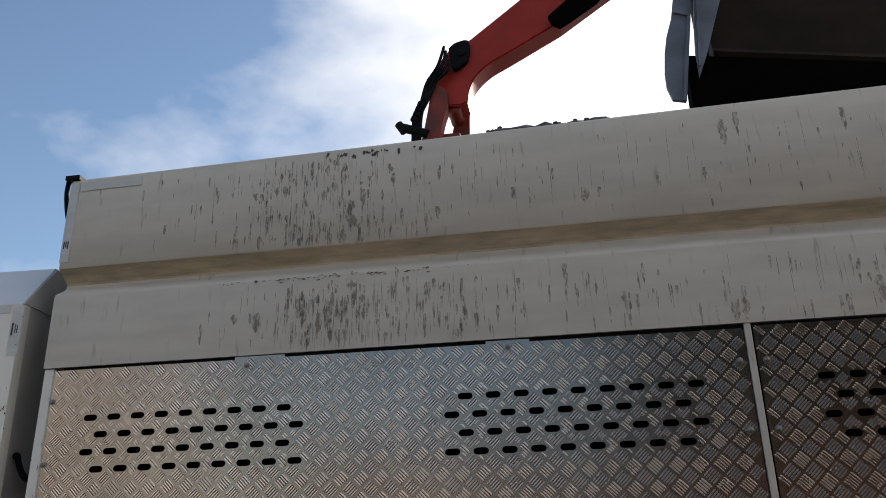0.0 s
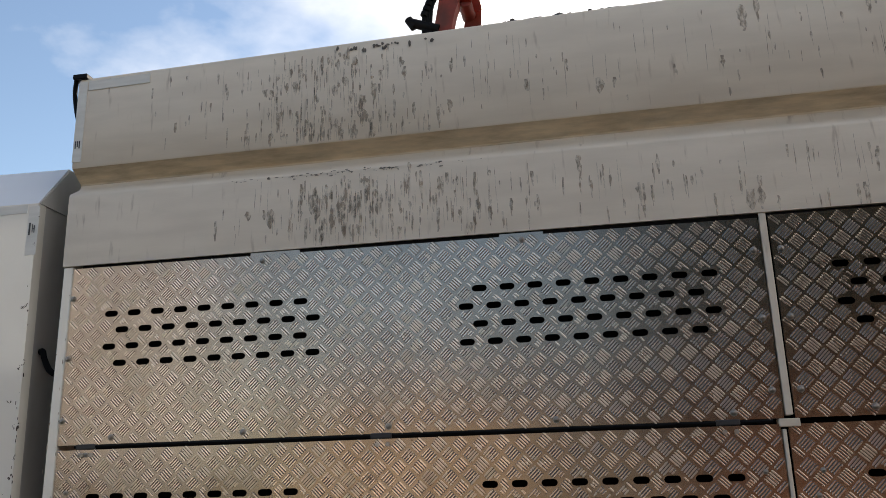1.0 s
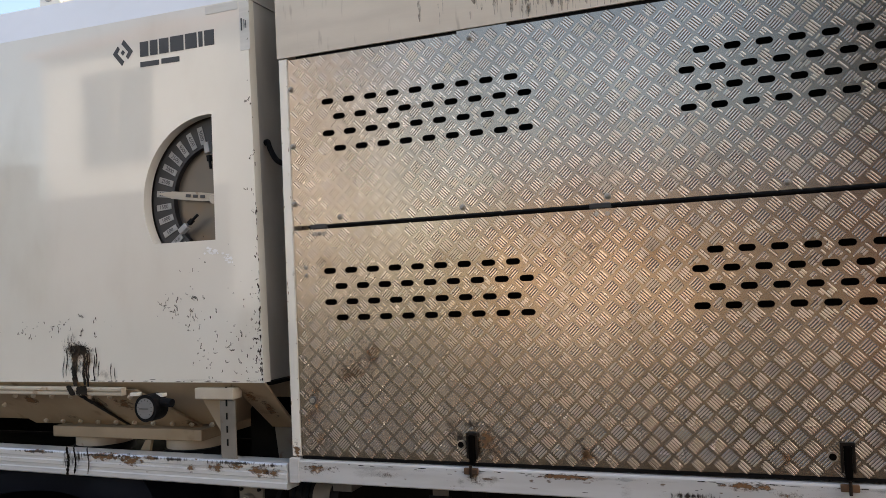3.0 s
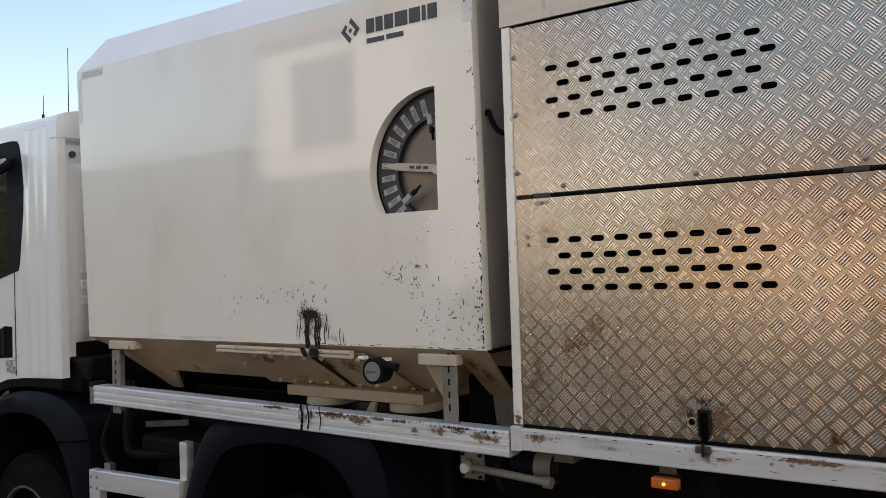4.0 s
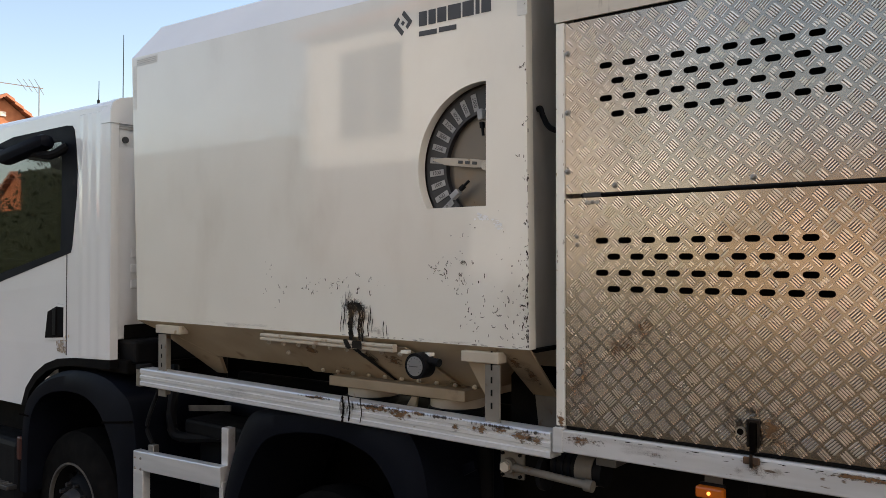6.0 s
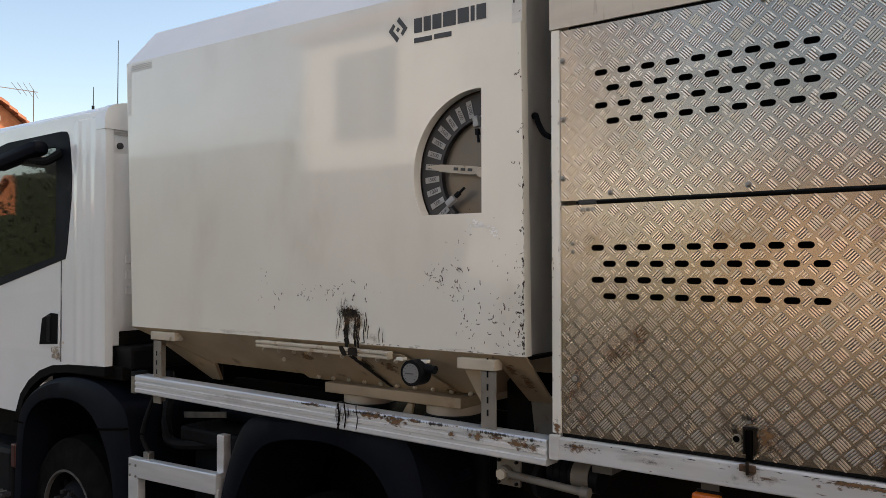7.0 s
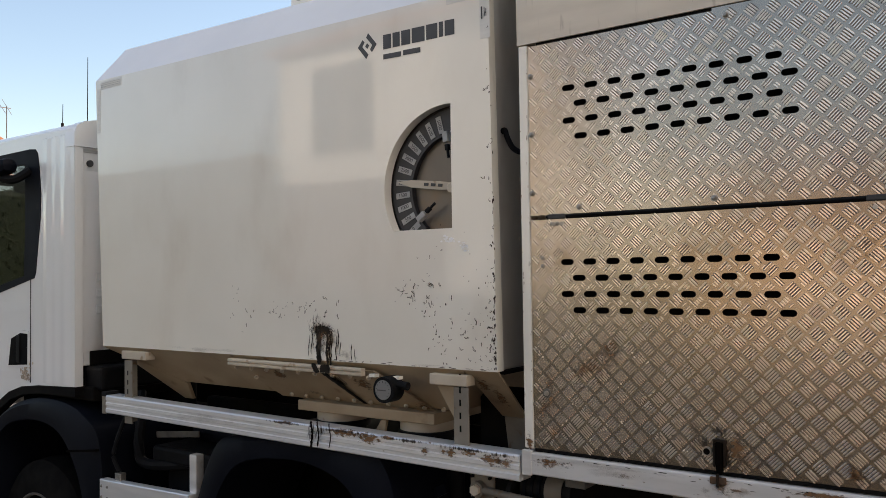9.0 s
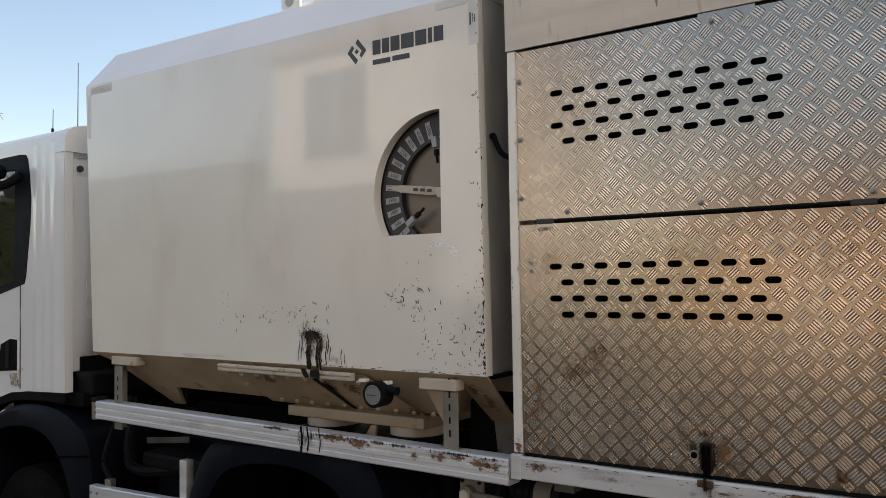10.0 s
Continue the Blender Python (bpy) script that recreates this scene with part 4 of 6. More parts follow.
part("hub_cover", prism(mesh(), [(-0.388, 2.235), (-0.40, 2.24), (-0.397, 2.29), (-0.388, 2.31)], 0.05, 0.06), TAG, dial)
part("hub_pin", tube(mesh(), (-0.40, 0.012, 2.213), (-0.40, 0.06, 2.213), 0.018, n=16), STEEL, dial)
# pointer and two switches
needle = prism(mesh(), [(-0.275, 0.002), (-0.2, -0.016), (-0.06, -0.018), (0.0, -0.014), (0.0, 0.014), (-0.06, 0.016), (-0.2, 0.014)], 0.02, 0.026)
needle.transform(Matrix.Translation((CX, 0, CZ)) @ Matrix.Rotation(radians(7), 4, "Y"))
pt = part("pointer", needle, CREAM, dial, "white pointer with a slotted clamp")
for u in (-0.12, -0.085, -0.05):
    bm = box(mesh(), (u - 0.012, 0.0165, -0.006), (u + 0.01, 0.0195, 0.006), 0.001)
    bm.transform(Matrix.Translation((CX, 0, CZ)) @ Matrix.Rotation(radians(7), 4, "Y"))
    part("clamp_slot", bm, INK, pt)
for ang, r in ((radians(217), 0.19), (radians(97), 0.2)):
    bm = box(mesh(), (-0.022, 0.015, -0.012), (0.022, 0.042, 0.012), 0.003)
    m = Matrix.Translation((CX + r * math.cos(ang), 0, CZ + r * math.sin(ang))) @ Matrix.Rotation(math.pi - ang, 4, "Y")
    bm.transform(m)
    sw = part("limit_switch", bm, TAG, dial, "small pale limit switch")
    bm = box(mesh(), (0.03, 0.018, -0.008), (0.055, 0.036, 0.008), 0.002)
    tube(bm, (0.055, 0.027, 0), (0.085, 0.027, 0.0), 0.006, n=8)
    bm.transform(m)
    part("plunger", bm, BLACK, sw)

# lettering as plain shapes, no letters
lx, lz = -0.813, 2.848
bm = mesh()
for sgn in (1, -1):
    k = []
    for u, w in ((0.006, 0.054), (0.052, 0.0), (0.026, -0.03), (0.015, -0.018), (0.028, 0.0), (-0.006, 0.037)):
        k.append((lx + sgn * u, lz + sgn * w))
    prism(bm, k, -0.0018, -0.0006)
prism(bm, [(lx, lz + 0.012), (lx + 0.011, lz), (lx, lz - 0.012), (lx - 0.011, lz)], -0.0018, -0.0006)
part("emblem", bm, INK, hopper, "charcoal diamond-shaped emblem")
widths = (0.042, 0.037, 0.046, 0.064, 0.055, 0.019, 0.046)
x = -0.725
for w in widths:
    part("letter_bar", prism(mesh(), [(x, 2.818), (x + w, 2.818 - w * 0.02), (x + w, 2.878), (x, 2.879)], -0.0018, -0.0006), INK, hopper)
    x += w + 0.009
x = -0.725
for w in (0.094, 0.088):
    part("letter_bar", prism(mesh(), [(x, 2.776), (x + w, 2.774), (x + w, 2.795), (x, 2.797)], -0.0018, -0.0006), INK, hopper)
    x += w + 0.012

# tape at the corners
for x0, z0, x1, z1 in ((-0.243, 2.775, -0.198, 2.965), (-0.40, 2.94, -0.25, 2.972), (-2.832, 2.70, -2.80, 2.95), (-2.80, 2.945, -2.60, 2.988)):
    part("tape_strip", box(mesh(), (x0, -0.0014, z0), (x1, 0.0005, z1), 0.0004), TAPE, hopper, "silver reflective tape")
for x0, x1, z0, z1 in ((-0.236, -0.230, 2.852, 2.9), (-0.222, -0.220, 2.862, 2.895), (-0.214, -0.2115, 2.86, 2.89), (-0.218, -0.213, 2.873, 2.8765)):
    part("small_mark", box(mesh(), (x0, -0.0034, z0), (x1, -0.0022, z1)), INK, hopper)
for z in (2.957, 2.967, 2.977):
    part("tape_line", box(mesh(), (-2.795, -0.0028, z), (-2.61, -0.0021, z + 0.0018)), GREYED, hopper)


def blot(bm, cx, cz, w, h, rnd, y=-0.0012, lean=0.0):
    """A ragged flake or run of paint on an upright wall."""
    n = rnd.randint(6, 9)
    vs = []
    for k in range(n):
        a = 2 * math.pi * k / n
        r = rnd.uniform(0.55, 1.1)
        vs.append(bm.verts.new((cx + math.cos(a) * w * r + lean * math.sin(a) * h, y, cz + math.sin(a) * h * r)))
    bm.faces.new(vs[::-1])


def film_patch(cx, cz, w, h, y):
    """A thin oval skin on an upright face, with half width w and half height h."""
    bm = mesh()
    bm.faces.new([bm.verts.new((cx + w * math.cos(-k * math.pi / 8), y, cz + h * math.sin(-k * math.pi / 8))) for k in range(16)])
    return bm


for cx, cz, w, h, mat in ((0.75, 1.30, 0.06, 0.06, TANFILM), (1.02, 1.275, 0.05, 0.055, SPECKFILM), (1.62, 1.29, 0.05, 0.05, SPECKFILM), (0.2, 1.54, 0.16, 0.13, SPECKFILM), (0.64, 1.29, 0.06, 0.09, TARFILM), (0.03, 1.45, 0.06, 0.2, SPECKFILM), (0.73, 1.275, 0.07, 0.05, SPECKFILM), (0.27, 1.6, 0.1, 0.1, SPECKFILM), (0.05, 1.30, 0.06, 0.07, SPECKFILM),
                          (1.05, 1.93, 0.1, 0.08, TANFILM), (0.17, 1.53, 0.07, 0.07, SPECKFILM), (0.27, 1.60, 0.05, 0.05, SPECKFILM), (1.9, 1.33, 0.12, 0.08, TANFILM), (0.55, 1.35, 0.05, 0.09, TANFILM),
                          (0.69, 1.30, 0.05, 0.07, RUSTFILM), (0.585, 1.32, 0.05, 0.06, TARFILM), (0.64, 1.36, 0.05, 0.03, TARFILM), (1.03, 1.275, 0.035, 0.04, RUSTFILM), (0.005, 1.36, 0.03, 0.13, SPECKFILM), (0.21, 1.56, 0.09, 0.08, SPECKFILM)):
    part("stain_film", film_patch(cx, cz, w, h, -0.0072), mat, d2, "soft brown rust bloom")
for cx, cz, w, h, mat in ((0.64, 1.19, 0.05, 0.04, RUSTFILM), (0.645, 1.2, 0.03, 0.05, TARFILM), (0.32, 1.185, 0.07, 0.02, SPECKFILM), (1.62, 1.18, 0.09, 0.025, SPECKFILM), (0.03, 1.19, 0.07, 0.04, SPECKFILM), (0.70, 1.18, 0.07, 0.035, TANFILM), (0.6, 1.175, 0.05, 0.04, TANFILM), (0.05, 1.195, 0.1, 0.02, RUSTFILM), (0.95, 1.205, 0.14, 0.014, RUSTFILM), (1.5, 1.2, 0.12, 0.02, RUSTFILM),
                          (1.15, 1.17, 0.05, 0.05, DUSTFILM), (0.3, 1.18, 0.3, 0.03, DUSTFILM), (1.8, 1.18, 0.3, 0.04, DUSTFILM), (1.35, 1.165, 0.15, 0.02, TARFILM)):
    part("stain_film", film_patch(cx, cz - 0.0, w, h, -0.0262), mat, rail_r, "rust and dirt smear")
part("foot_seal", box(mesh(), (-0.03, -0.0035, 1.223), (4.7, 0.02, 1.2345)), DARK, housing)

# chipped paint near the hopper's rear lower corner
rnd = random.Random(11)
bm = mesh()
for cx, cz, n, sx, sz in ((-0.62, 1.80, 14, 0.03, 0.03), (-0.52, 1.785, 26, 0.05, 0.04), (-0.44, 1.60, 16, 0.05, 0.06), (-0.28, 1.66, 22, 0.05, 0.1), (-0.215, 1.72, 26, 0.012, 0.2),
                          (-0.215, 1.6, 14, 0.015, 0.06), (-0.35, 1.7, 14, 0.09, 0.06), (-0.4, 1.88, 9, 0.1, 0.09), (-0.5, 1.95, 5, 0.08, 0.05), (-1.62, 1.68, 10, 0.06, 0.07), (-1.38, 1.72, 6, 0.05, 0.015),
                          (-1.2, 1.73, 26, 0.07, 0.025), (-0.98, 1.74, 5, 0.05, 0.03), (-0.205, 2.2, 16, 0.006, 0.4)):
    for _ in range(int(n * 1.2)):
        x, z = cx + rnd.gauss(0, sx), cz + rnd.gauss(0, sz)
        s = rnd.choice((0.0011, 0.0015, 0.0019, 0.0027))
        if rnd.random() < 0.45:
            links, way = 1, 0.0
        else:
            links, way = rnd.randint(2, 6), rnd.gauss(0, 0.7)
        for _k in range(links):
            if HX0 < x < HX1 - 0.006 and z > HZ0 + 0.01:
                blot(bm, x, z, s * rnd.uniform(0.6, 1.5), s * rnd.uniform(0.9, 2.4), rnd, y=-0.001 - 0.0006 * rnd.random(), lean=way * 0.6)
            x, z, way = x + s * 2.2 * math.sin(way), z - s * 2.2 * math.cos(way), way + rnd.gauss(0, 0.5)
chips = part("chipped_paint", bm, CHIP, side, "dark chips in the paint")
tagged(chips, kind="stuff")
# light scrape under the dial
bm = mesh()
for _ in range(46):
    t = rnd.random()
    blot(bm, -0.43 + 0.12 * t + rnd.gauss(0, 0.006), 2.02 - 0.055 * t + rnd.gauss(0, 0.006), rnd.uniform(0.003, 0.011), rnd.uniform(0.002, 0.0055), rnd, -0.001 - 0.0006 * rnd.random())
tagged(part("scrape", bm, CHALK, side, "bright scrape in the paint"), kind="stuff")

# bitumen leak: a patch with runs over the channel, the plate and the rail
bm = mesh()
for _ in range(420):
    a, r = rnd.uniform(0, 2 * math.pi), abs(rnd.gauss(0, 0.023))
    s = rnd.uniform(0.003, 0.009) * (1.0 if r < 0.03 else 0.45)
    blot(bm, -1.09 + 1.35 * r * math.cos(a), 1.632 + 0.62 * r * math.sin(a), s, s * rnd.uniform(0.5, 1.2), rnd, -0.0014 - rnd.uniform(0, 0.0004), rnd.uniform(-0.5, 0.5))
for _ in range(90):
    a = rnd.uniform(-0.5, math.pi + 0.5)
    r0, r1 = rnd.uniform(0.02, 0.035), rnd.uniform(0.04, 0.07)
    for k in range(5):
        r = r0 + (r1 - r0) * k / 4
        blot(bm, -1.09 + 1.2 * r * math.cos(a), 1.628 + 0.62 * r * math.sin(a), 0.0013, 0.0016, rnd, -0.0013 - rnd.uniform(0, 0.0003))
for cx, w, z1, z2 in ((-1.117, 0.014, 1.484, 1.64), (-1.106, 0.009, 1.50, 1.64), (-1.062, 0.009, 1.487, 1.63), (-1.047, 0.007, 1.484, 1.61), (-1.036, 0.004, 1.52, 1.62), (-1.008, 0.003, 1.51, 1.60), (-1.158, 0.0022, 1.53, 1.63), (-1.0, 0.0025, 1.56, 1.63), (-0.985, 0.002, 1.53, 1.58),
                      (-1.175, 0.0016, 1.52, 1.6), (-0.92, 0.002, 1.52, 1.57), (-0.9, 0.0018, 1.51, 1.55)):
    z = z2
    while z > z1:
        blot(bm, cx + 0.004 * math.sin(z * 60) + (0.03 * (z - 1.5) if w < 0.003 else 0), z, w * rnd.uniform(0.75, 1.2), 0.013, rnd, -0.0016 - rnd.uniform(0, 0.0004))
        z -= 0.008
for k in range(40):
    u = k / 39
    blot(bm, -1.118 + 0.02 * u, 1.484 - 0.03 * u, 0.017, 0.007, rnd, -0.0312 - 0.0003 * rnd.random())
    blot(bm, -1.05 + 0.02 * math.sin(k), 1.484 - 0.03 * u, 0.013, 0.006, rnd, -0.0312 - 0.0003 * rnd.random())
tagged(part("bitumen_leak", bm, TAR, side, "black bitumen running down the wall"), kind="stuff")
bm = mesh()
for k in range(40):
    u = k / 39
    x, y, z = -1.10 + 0.09 * u, -0.006 + 0.2 * u, 1.455 - 0.165 * u
    for j in range(2):
        vs = []
        for c in range(6):
            a = 2 * math.pi * c / 6
            s = rnd.uniform(0.009, 0.017) * (1.1 - 0.5 * u)
            vs.append(bm.verts.new((x + math.cos(a) * s + j * 0.01, y - 0.004 + math.sin(a) * s * 0.7, z - math.sin(a) * s * 0.7)))
        bm.faces.new(vs)
part("bitumen_run", bm, TAR, plate, "black bitumen run")

# rear-wall cable
bm = pipe(mesh(), [(-0.215, 0.10, 2.425), (-0.19, 0.085, 2.428), (-0.178, 0.085, 2.395), (-0.155, 0.095, 2.352), (-0.115, 0.12, 2.335), (-0.06, 0.15, 2.335)], 0.011)
part("cable", bm, BLACK, hopper)
# lid on the roof
lid = part("filling_lid", box(mesh(), (-1.52, 0.32, 3.15), (-1.06, 1.3, 3.30), 0.05), WHITE, hopper, "cream domed filling lid", smooth=True)
part("clamp", tube(mesh(), (-1.10, 0.3, 3.345), (-0.965, 0.3, 3.275), 0.007, n=10), TAG, lid, "white toggle clamp lever", smooth=True)
part("clamp_tip", tube(mesh(), (-1.115, 0.3, 3.355), (-1.095, 0.3, 3.343), 0.009, n=10), CHARCOAL, lid, smooth=True)
part("clamp_foot", box(mesh(), (-0.975, 0.285, 3.15), (-0.95, 0.315, 3.27), 0.005), TAG, lid)
part("clamp_pin", tube(mesh(), (-0.962, 0.275, 3.283), (-0.962, 0.325, 3.283), 0.010, n=12), CHARCOAL, lid, smooth=True)
hasp = part("hasp", box(mesh(), (-1.53, 0.25, 3.18), (-1.40, 0.27, 3.32), 0.006), WHITE, lid, "cream hasp plate")
part("hasp_hole", tube(mesh(), (-1.47, 0.246, 3.272), (-1.47, 0.252, 3.272), 0.026, n=18), TAG, hasp)

# ---- the long rail beside the hopper ----
rail = thing("side_rail", "scratched aluminium side rail with rust and bitumen runs", "rail", (0, 0, 0))
prof = [(-0.028, 1.137), (-0.034, 1.142), (-0.034, 1.160), (-0.029, 1.164), (-0.029, 1.176), (-0.034, 1.18), (-0.034, 1.194), (-0.029, 1.198), (-0.029, 1.206), (-0.034, 1.21), (-0.034, 1.228), (-0.028, 1.234), (0.05, 1.234), (0.05, 1.137)]
part("rail_body", run(prof, -2.70, -0.082, mesh(), -0.026), RAILALU, rail)
part("end_cap", box(mesh(), (-2.745, -0.03, 1.13), (-2.70, 0.05, 1.232), 0.004), STEEL, rail, "grey end cap")
part("end_stop", box(mesh(), (-2.745, -0.032, 1.225), (-2.70, 0.05, 1.252), 0.004), BLACK, rail)
for cx, cz, w, h in ((-0.93, 1.206, 0.16, 0.026), (-0.80, 1.196, 0.10, 0.034), (-0.70, 1.208, 0.07, 0.014), (-0.51, 1.176, 0.026, 0.024), (-0.42, 1.182, 0.022, 0.02),
                     (-0.385, 1.180, 0.036, 0.026), (-0.30, 1.192, 0.05, 0.02), (-0.20, 1.178, 0.07, 0.034), (-0.14, 1.172, 0.05, 0.024), (-1.3, 1.214, 0.10, 0.012)):
    part("rust_stain", film_patch(cx, cz, w, h, -0.0352), RUSTFILM, rail, "brown rust patch")
for cx, cz, w, h in ((-1.13, 1.19, 0.05, 0.06), (-1.08, 1.2, 0.06, 0.05), (-0.16, 1.2, 0.10, 0.016), (-0.95, 1.21, 0.25, 0.012), (-0.6, 1.207, 0.25, 0.012), (-0.3, 1.203, 0.25, 0.012), (-1.3, 1.214, 0.25, 0.01)):
    part("bitumen_smear", film_patch(cx, cz, w, h, -0.0358), TARFILM, rail, "thin black bitumen smear")
part("dirt_film", film_patch(-0.55, 1.185, 0.45, 0.045, -0.0347), DUSTFILM, rail, "grey road dirt")
part("dirt_film", film_patch(-1.9, 1.185, 0.7, 0.045, -0.0347), DUSTFILM, rail, "grey road dirt")
bm = mesh()
for cx, w, z1 in ((-1.128, 0.009, 1.12), (-1.09, 0.006, 1.13), (-1.02, 0.004, 1.14)):
    z = 1.232
    while z > z1:
        blot(bm, cx + 0.004 * math.sin(z * 60), z, w * rnd.uniform(0.7, 1.2), 0.01, rnd, -0.0352)
        z -= 0.008
tagged(part("bitumen_run", bm, TAR, rail), kind="stuff")

# ---- truck: cab, chassis, wheels ----
truck = thing("truck", "white cab-over lorry with dark plastic mudguards", "truck", (0, 0, 0))
WX, WZ = -3.66, 0.25


def rounded_cab():
    """The shell of the cab, with a wheel arch and a window opening in its near side."""
    out = [(-3.095, 1.245), (-3.095, 2.74), (-3.11, 2.765), (-3.6, 2.775), (-4.3, 2.765), (-4.9, 2.71), (-5.25, 2.0), (-5.35, 1.2), (-5.35, 0.868),
           (-4.17, 0.868), (-4.11, 0.99), (-4.0, 1.09), (-3.86, 1.165), (-3.7, 1.21), (-3.5, 1.23)]
    win = [(-3.545, 1.885), (-3.528, 1.93), (-3.478, 2.25), (-3.47, 2.4), (-3.488, 2.56), (-3.51, 2.655), (-3.535, 2.683), (-3.6, 2.69), (-4.3, 2.68), (-4.72, 2.62), (-4.98, 1.9), (-4.95, 1.58), (-4.4, 1.705)]
    return out, win


cab_out, cab_win = rounded_cab()
side_l = part("cab_side", pierced(mesh(), cab_out, [cab_win], 0.02, 0.07), CAB, truck, "glossy white cab side")
far_l = part("cab_side", prism(mesh(), cab_out, 2.4, 2.45), CAB, truck, "glossy white cab side")
bm = mesh()
prof = []
for k in range(9):
    a = math.radians(180 - 90 * k / 8)
    prof.append((0.20 + 0.18 * math.cos(a), 2.735 + 0.10 * math.sin(a)))
prof += [(2.29, 2.84), (2.45, 2.735), (2.4, 2.70), (0.07, 2.70)]
run(prof, -4.95, -3.10, bm, 0.0)
part("roof", bm, CAB, truck, "white rounded cab roof", smooth=True)
# fluted rear corner and rear wall
bm = mesh()
flute = []
for k in range(49):
    u = k / 48
    x = -3.448 + 0.345 * u
    y = 0.0185 - 0.0045 * math.exp(-((u - 0.14) / 0.1) ** 2) - 0.003 * math.exp(-((u - 0.42) / 0.11) ** 2) - 0.005 * math.exp(-((u - 0.72) / 0.13) ** 2)
    flute.append((x, y))
low = [bm.verts.new((x, y, 1.25)) for x, y in flute]
high = [bm.verts.new((x, y, 2.735)) for x, y in flute]
tip = [bm.verts.new((x, y + 0.035, 2.775)) for x, y in flute]
for a, b in ((low, high), (high, tip)):
    for k in range(48):
        bm.faces.new((a[k], a[k + 1], b[k + 1], b[k]))
for a in (low, tip):
    ends = [bm.verts.new((a[0].co.x, 0.069, a[0].co.z)), bm.verts.new((a[-1].co.x, 0.069, a[0].co.z))]
    bm.faces.new([*a, ends[1], ends[0]])
bmesh.ops.recalc_face_normals(bm, faces=bm.faces)
part("corner_panel", bm, CAB, truck, "white fluted cab corner", smooth=True)
bm = mesh()
box(bm, (-3.135, 0.07, 1.36), (-3.105, 2.4, 2.70), 0.012)
rear = part("cab_rear_wall", bm, CAB, truck, "white cab rear wall")
bm = mesh()
ridge = [(0.075, -3.104), (0.10, -3.101), (0.125, -3.082), (0.16, -3.078), (0.19, -3.082), (0.215, -3.1), (0.24, -3.104)]
cols = [[bm.verts.new((x if 1.45 < z < 2.5 else -3.104, y, z)) for y, x in ridge] for z in (1.44, 1.5, 2.44, 2.52)]
for a, b in zip(cols, cols[1:]):
    for k in range(len(ridge) - 1):
        bm.faces.new((a[k], a[k + 1], b[k + 1], b[k]))
bmesh.ops.recalc_face_normals(bm, faces=bm.faces)
part("pressed_rib", bm, CAB, rear, smooth=True)
part("gap_line", box(mesh(), (-3.106, 0.03, 2.63), (-3.100, 0.4, 2.648)), GREYED, rear)
part("lower_opening", box(mesh(), (-3.108, 0.116, 1.362), (-3.0965, 0.40, 1.448), 0.004), DARK, rear, "black opening low in the rear wall")
part("roof_lip", run([(0.012, 2.66), (0.012, 2.735), (0.03, 2.785), (0.08, 2.815), (0.16, 2.828), (2.3, 2.828), (2.4, 2.70), (2.4, 2.66)], -3.19, -3.09, mesh()), CAB, rear, smooth=True)
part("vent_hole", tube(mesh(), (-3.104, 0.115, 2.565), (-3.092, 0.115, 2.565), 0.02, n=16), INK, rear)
for z in (1.666, 1.76, 1.855):
    part("louvre", box(mesh(), (-3.106, 0.142, z), (-3.074, 0.4, z + 0.055), 0.006), CAB, rear)
part("rear_support", box(mesh(), (-3.14, 0.1, 1.22), (-2.95, 0.6, 1.36), 0.02), BLACK, truck)
# window: black surround, glass, dark interior
inner = [(-3.668, 1.90), (-3.655, 2.2), (-3.655, 2.45), (-3.662, 2.60), (-4.3, 2.61), (-4.66, 2.55), (-4.9, 1.9), (-4.88, 1.66), (-4.4, 1.762)]
sur = part("window_surround", pierced(mesh(), cab_win, [inner], 0.016, 0.05), GUARD, side_l, "black window surround")
part("pane", prism(mesh(), inner, 0.03, 0.036), GLASS, side_l, "tinted side window")
bm = mesh()
box(bm, (-4.95, 0.5, 1.3), (-3.2, 2.2, 1.7), 0.05)
box(bm, (-3.3, 0.3, 1.3), (-3.16, 2.3, 2.66), 0.02)
part("cab_interior", bm, DARK, truck, "dark cab interior and seats")
part("front_panel", box(mesh(), (-5.36, 0.07, 0.87), (-5.30, 2.4, 1.75), 0.02), CAB, truck, "white cab front panel")
part("windscreen", box(mesh(), (-5.24, 0.07, 1.75), (-5.20, 2.4, 2.72), 0.01), TINT, truck, "dark windscreen")
part("dashboard", box(mesh(), (-5.2, 0.1, 1.3), (-4.8, 2.38, 1.85), 0.06), DARK, truck)
part("cab_floor", box(mesh(), (-5.3, 0.1, 1.24), (-3.14, 2.38, 1.29), 0.01), DARK, truck)
part("front_step", box(mesh(), (-5.35, 0.0, 0.1), (-4.18, 0.45, 0.62), 0.04), BLACK, truck, "black plastic boarding step")
part("step_back", box(mesh(), (-5.3, 0.2, 0.6), (-4.16, 0.7, 0.87), 0.02), DARK, truck)
part("arch_liner", box(mesh(), (-4.2, 0.075, 1.16), (-3.0, 0.62, 1.243), 0.01), DARK, truck)
# black strip added over the white jamb, for the shaded gap of the arch
arch = [(-4.17, 0.868), (-4.11, 0.99), (-4.0, 1.09), (-3.86, 1.165), (-3.7, 1.21), (-3.5, 1.23), (-3.095, 1.245)]
inset = [(-4.11, 0.868), (-4.06, 0.965), (-3.965, 1.05), (-3.84, 1.118), (-3.69, 1.16), (-3.5, 1.18), (-3.095, 1.19)]
part("arch_trim", prism(mesh(), arch + inset[::-1], 0.0185, 0.076), DARK, truck, "black strip over the arch edge, for the dark gap")
part("cab_far_lining", box(mesh(), (-4.9, 2.3, 1.3), (-3.2, 2.36, 2.66)), DARK, truck)
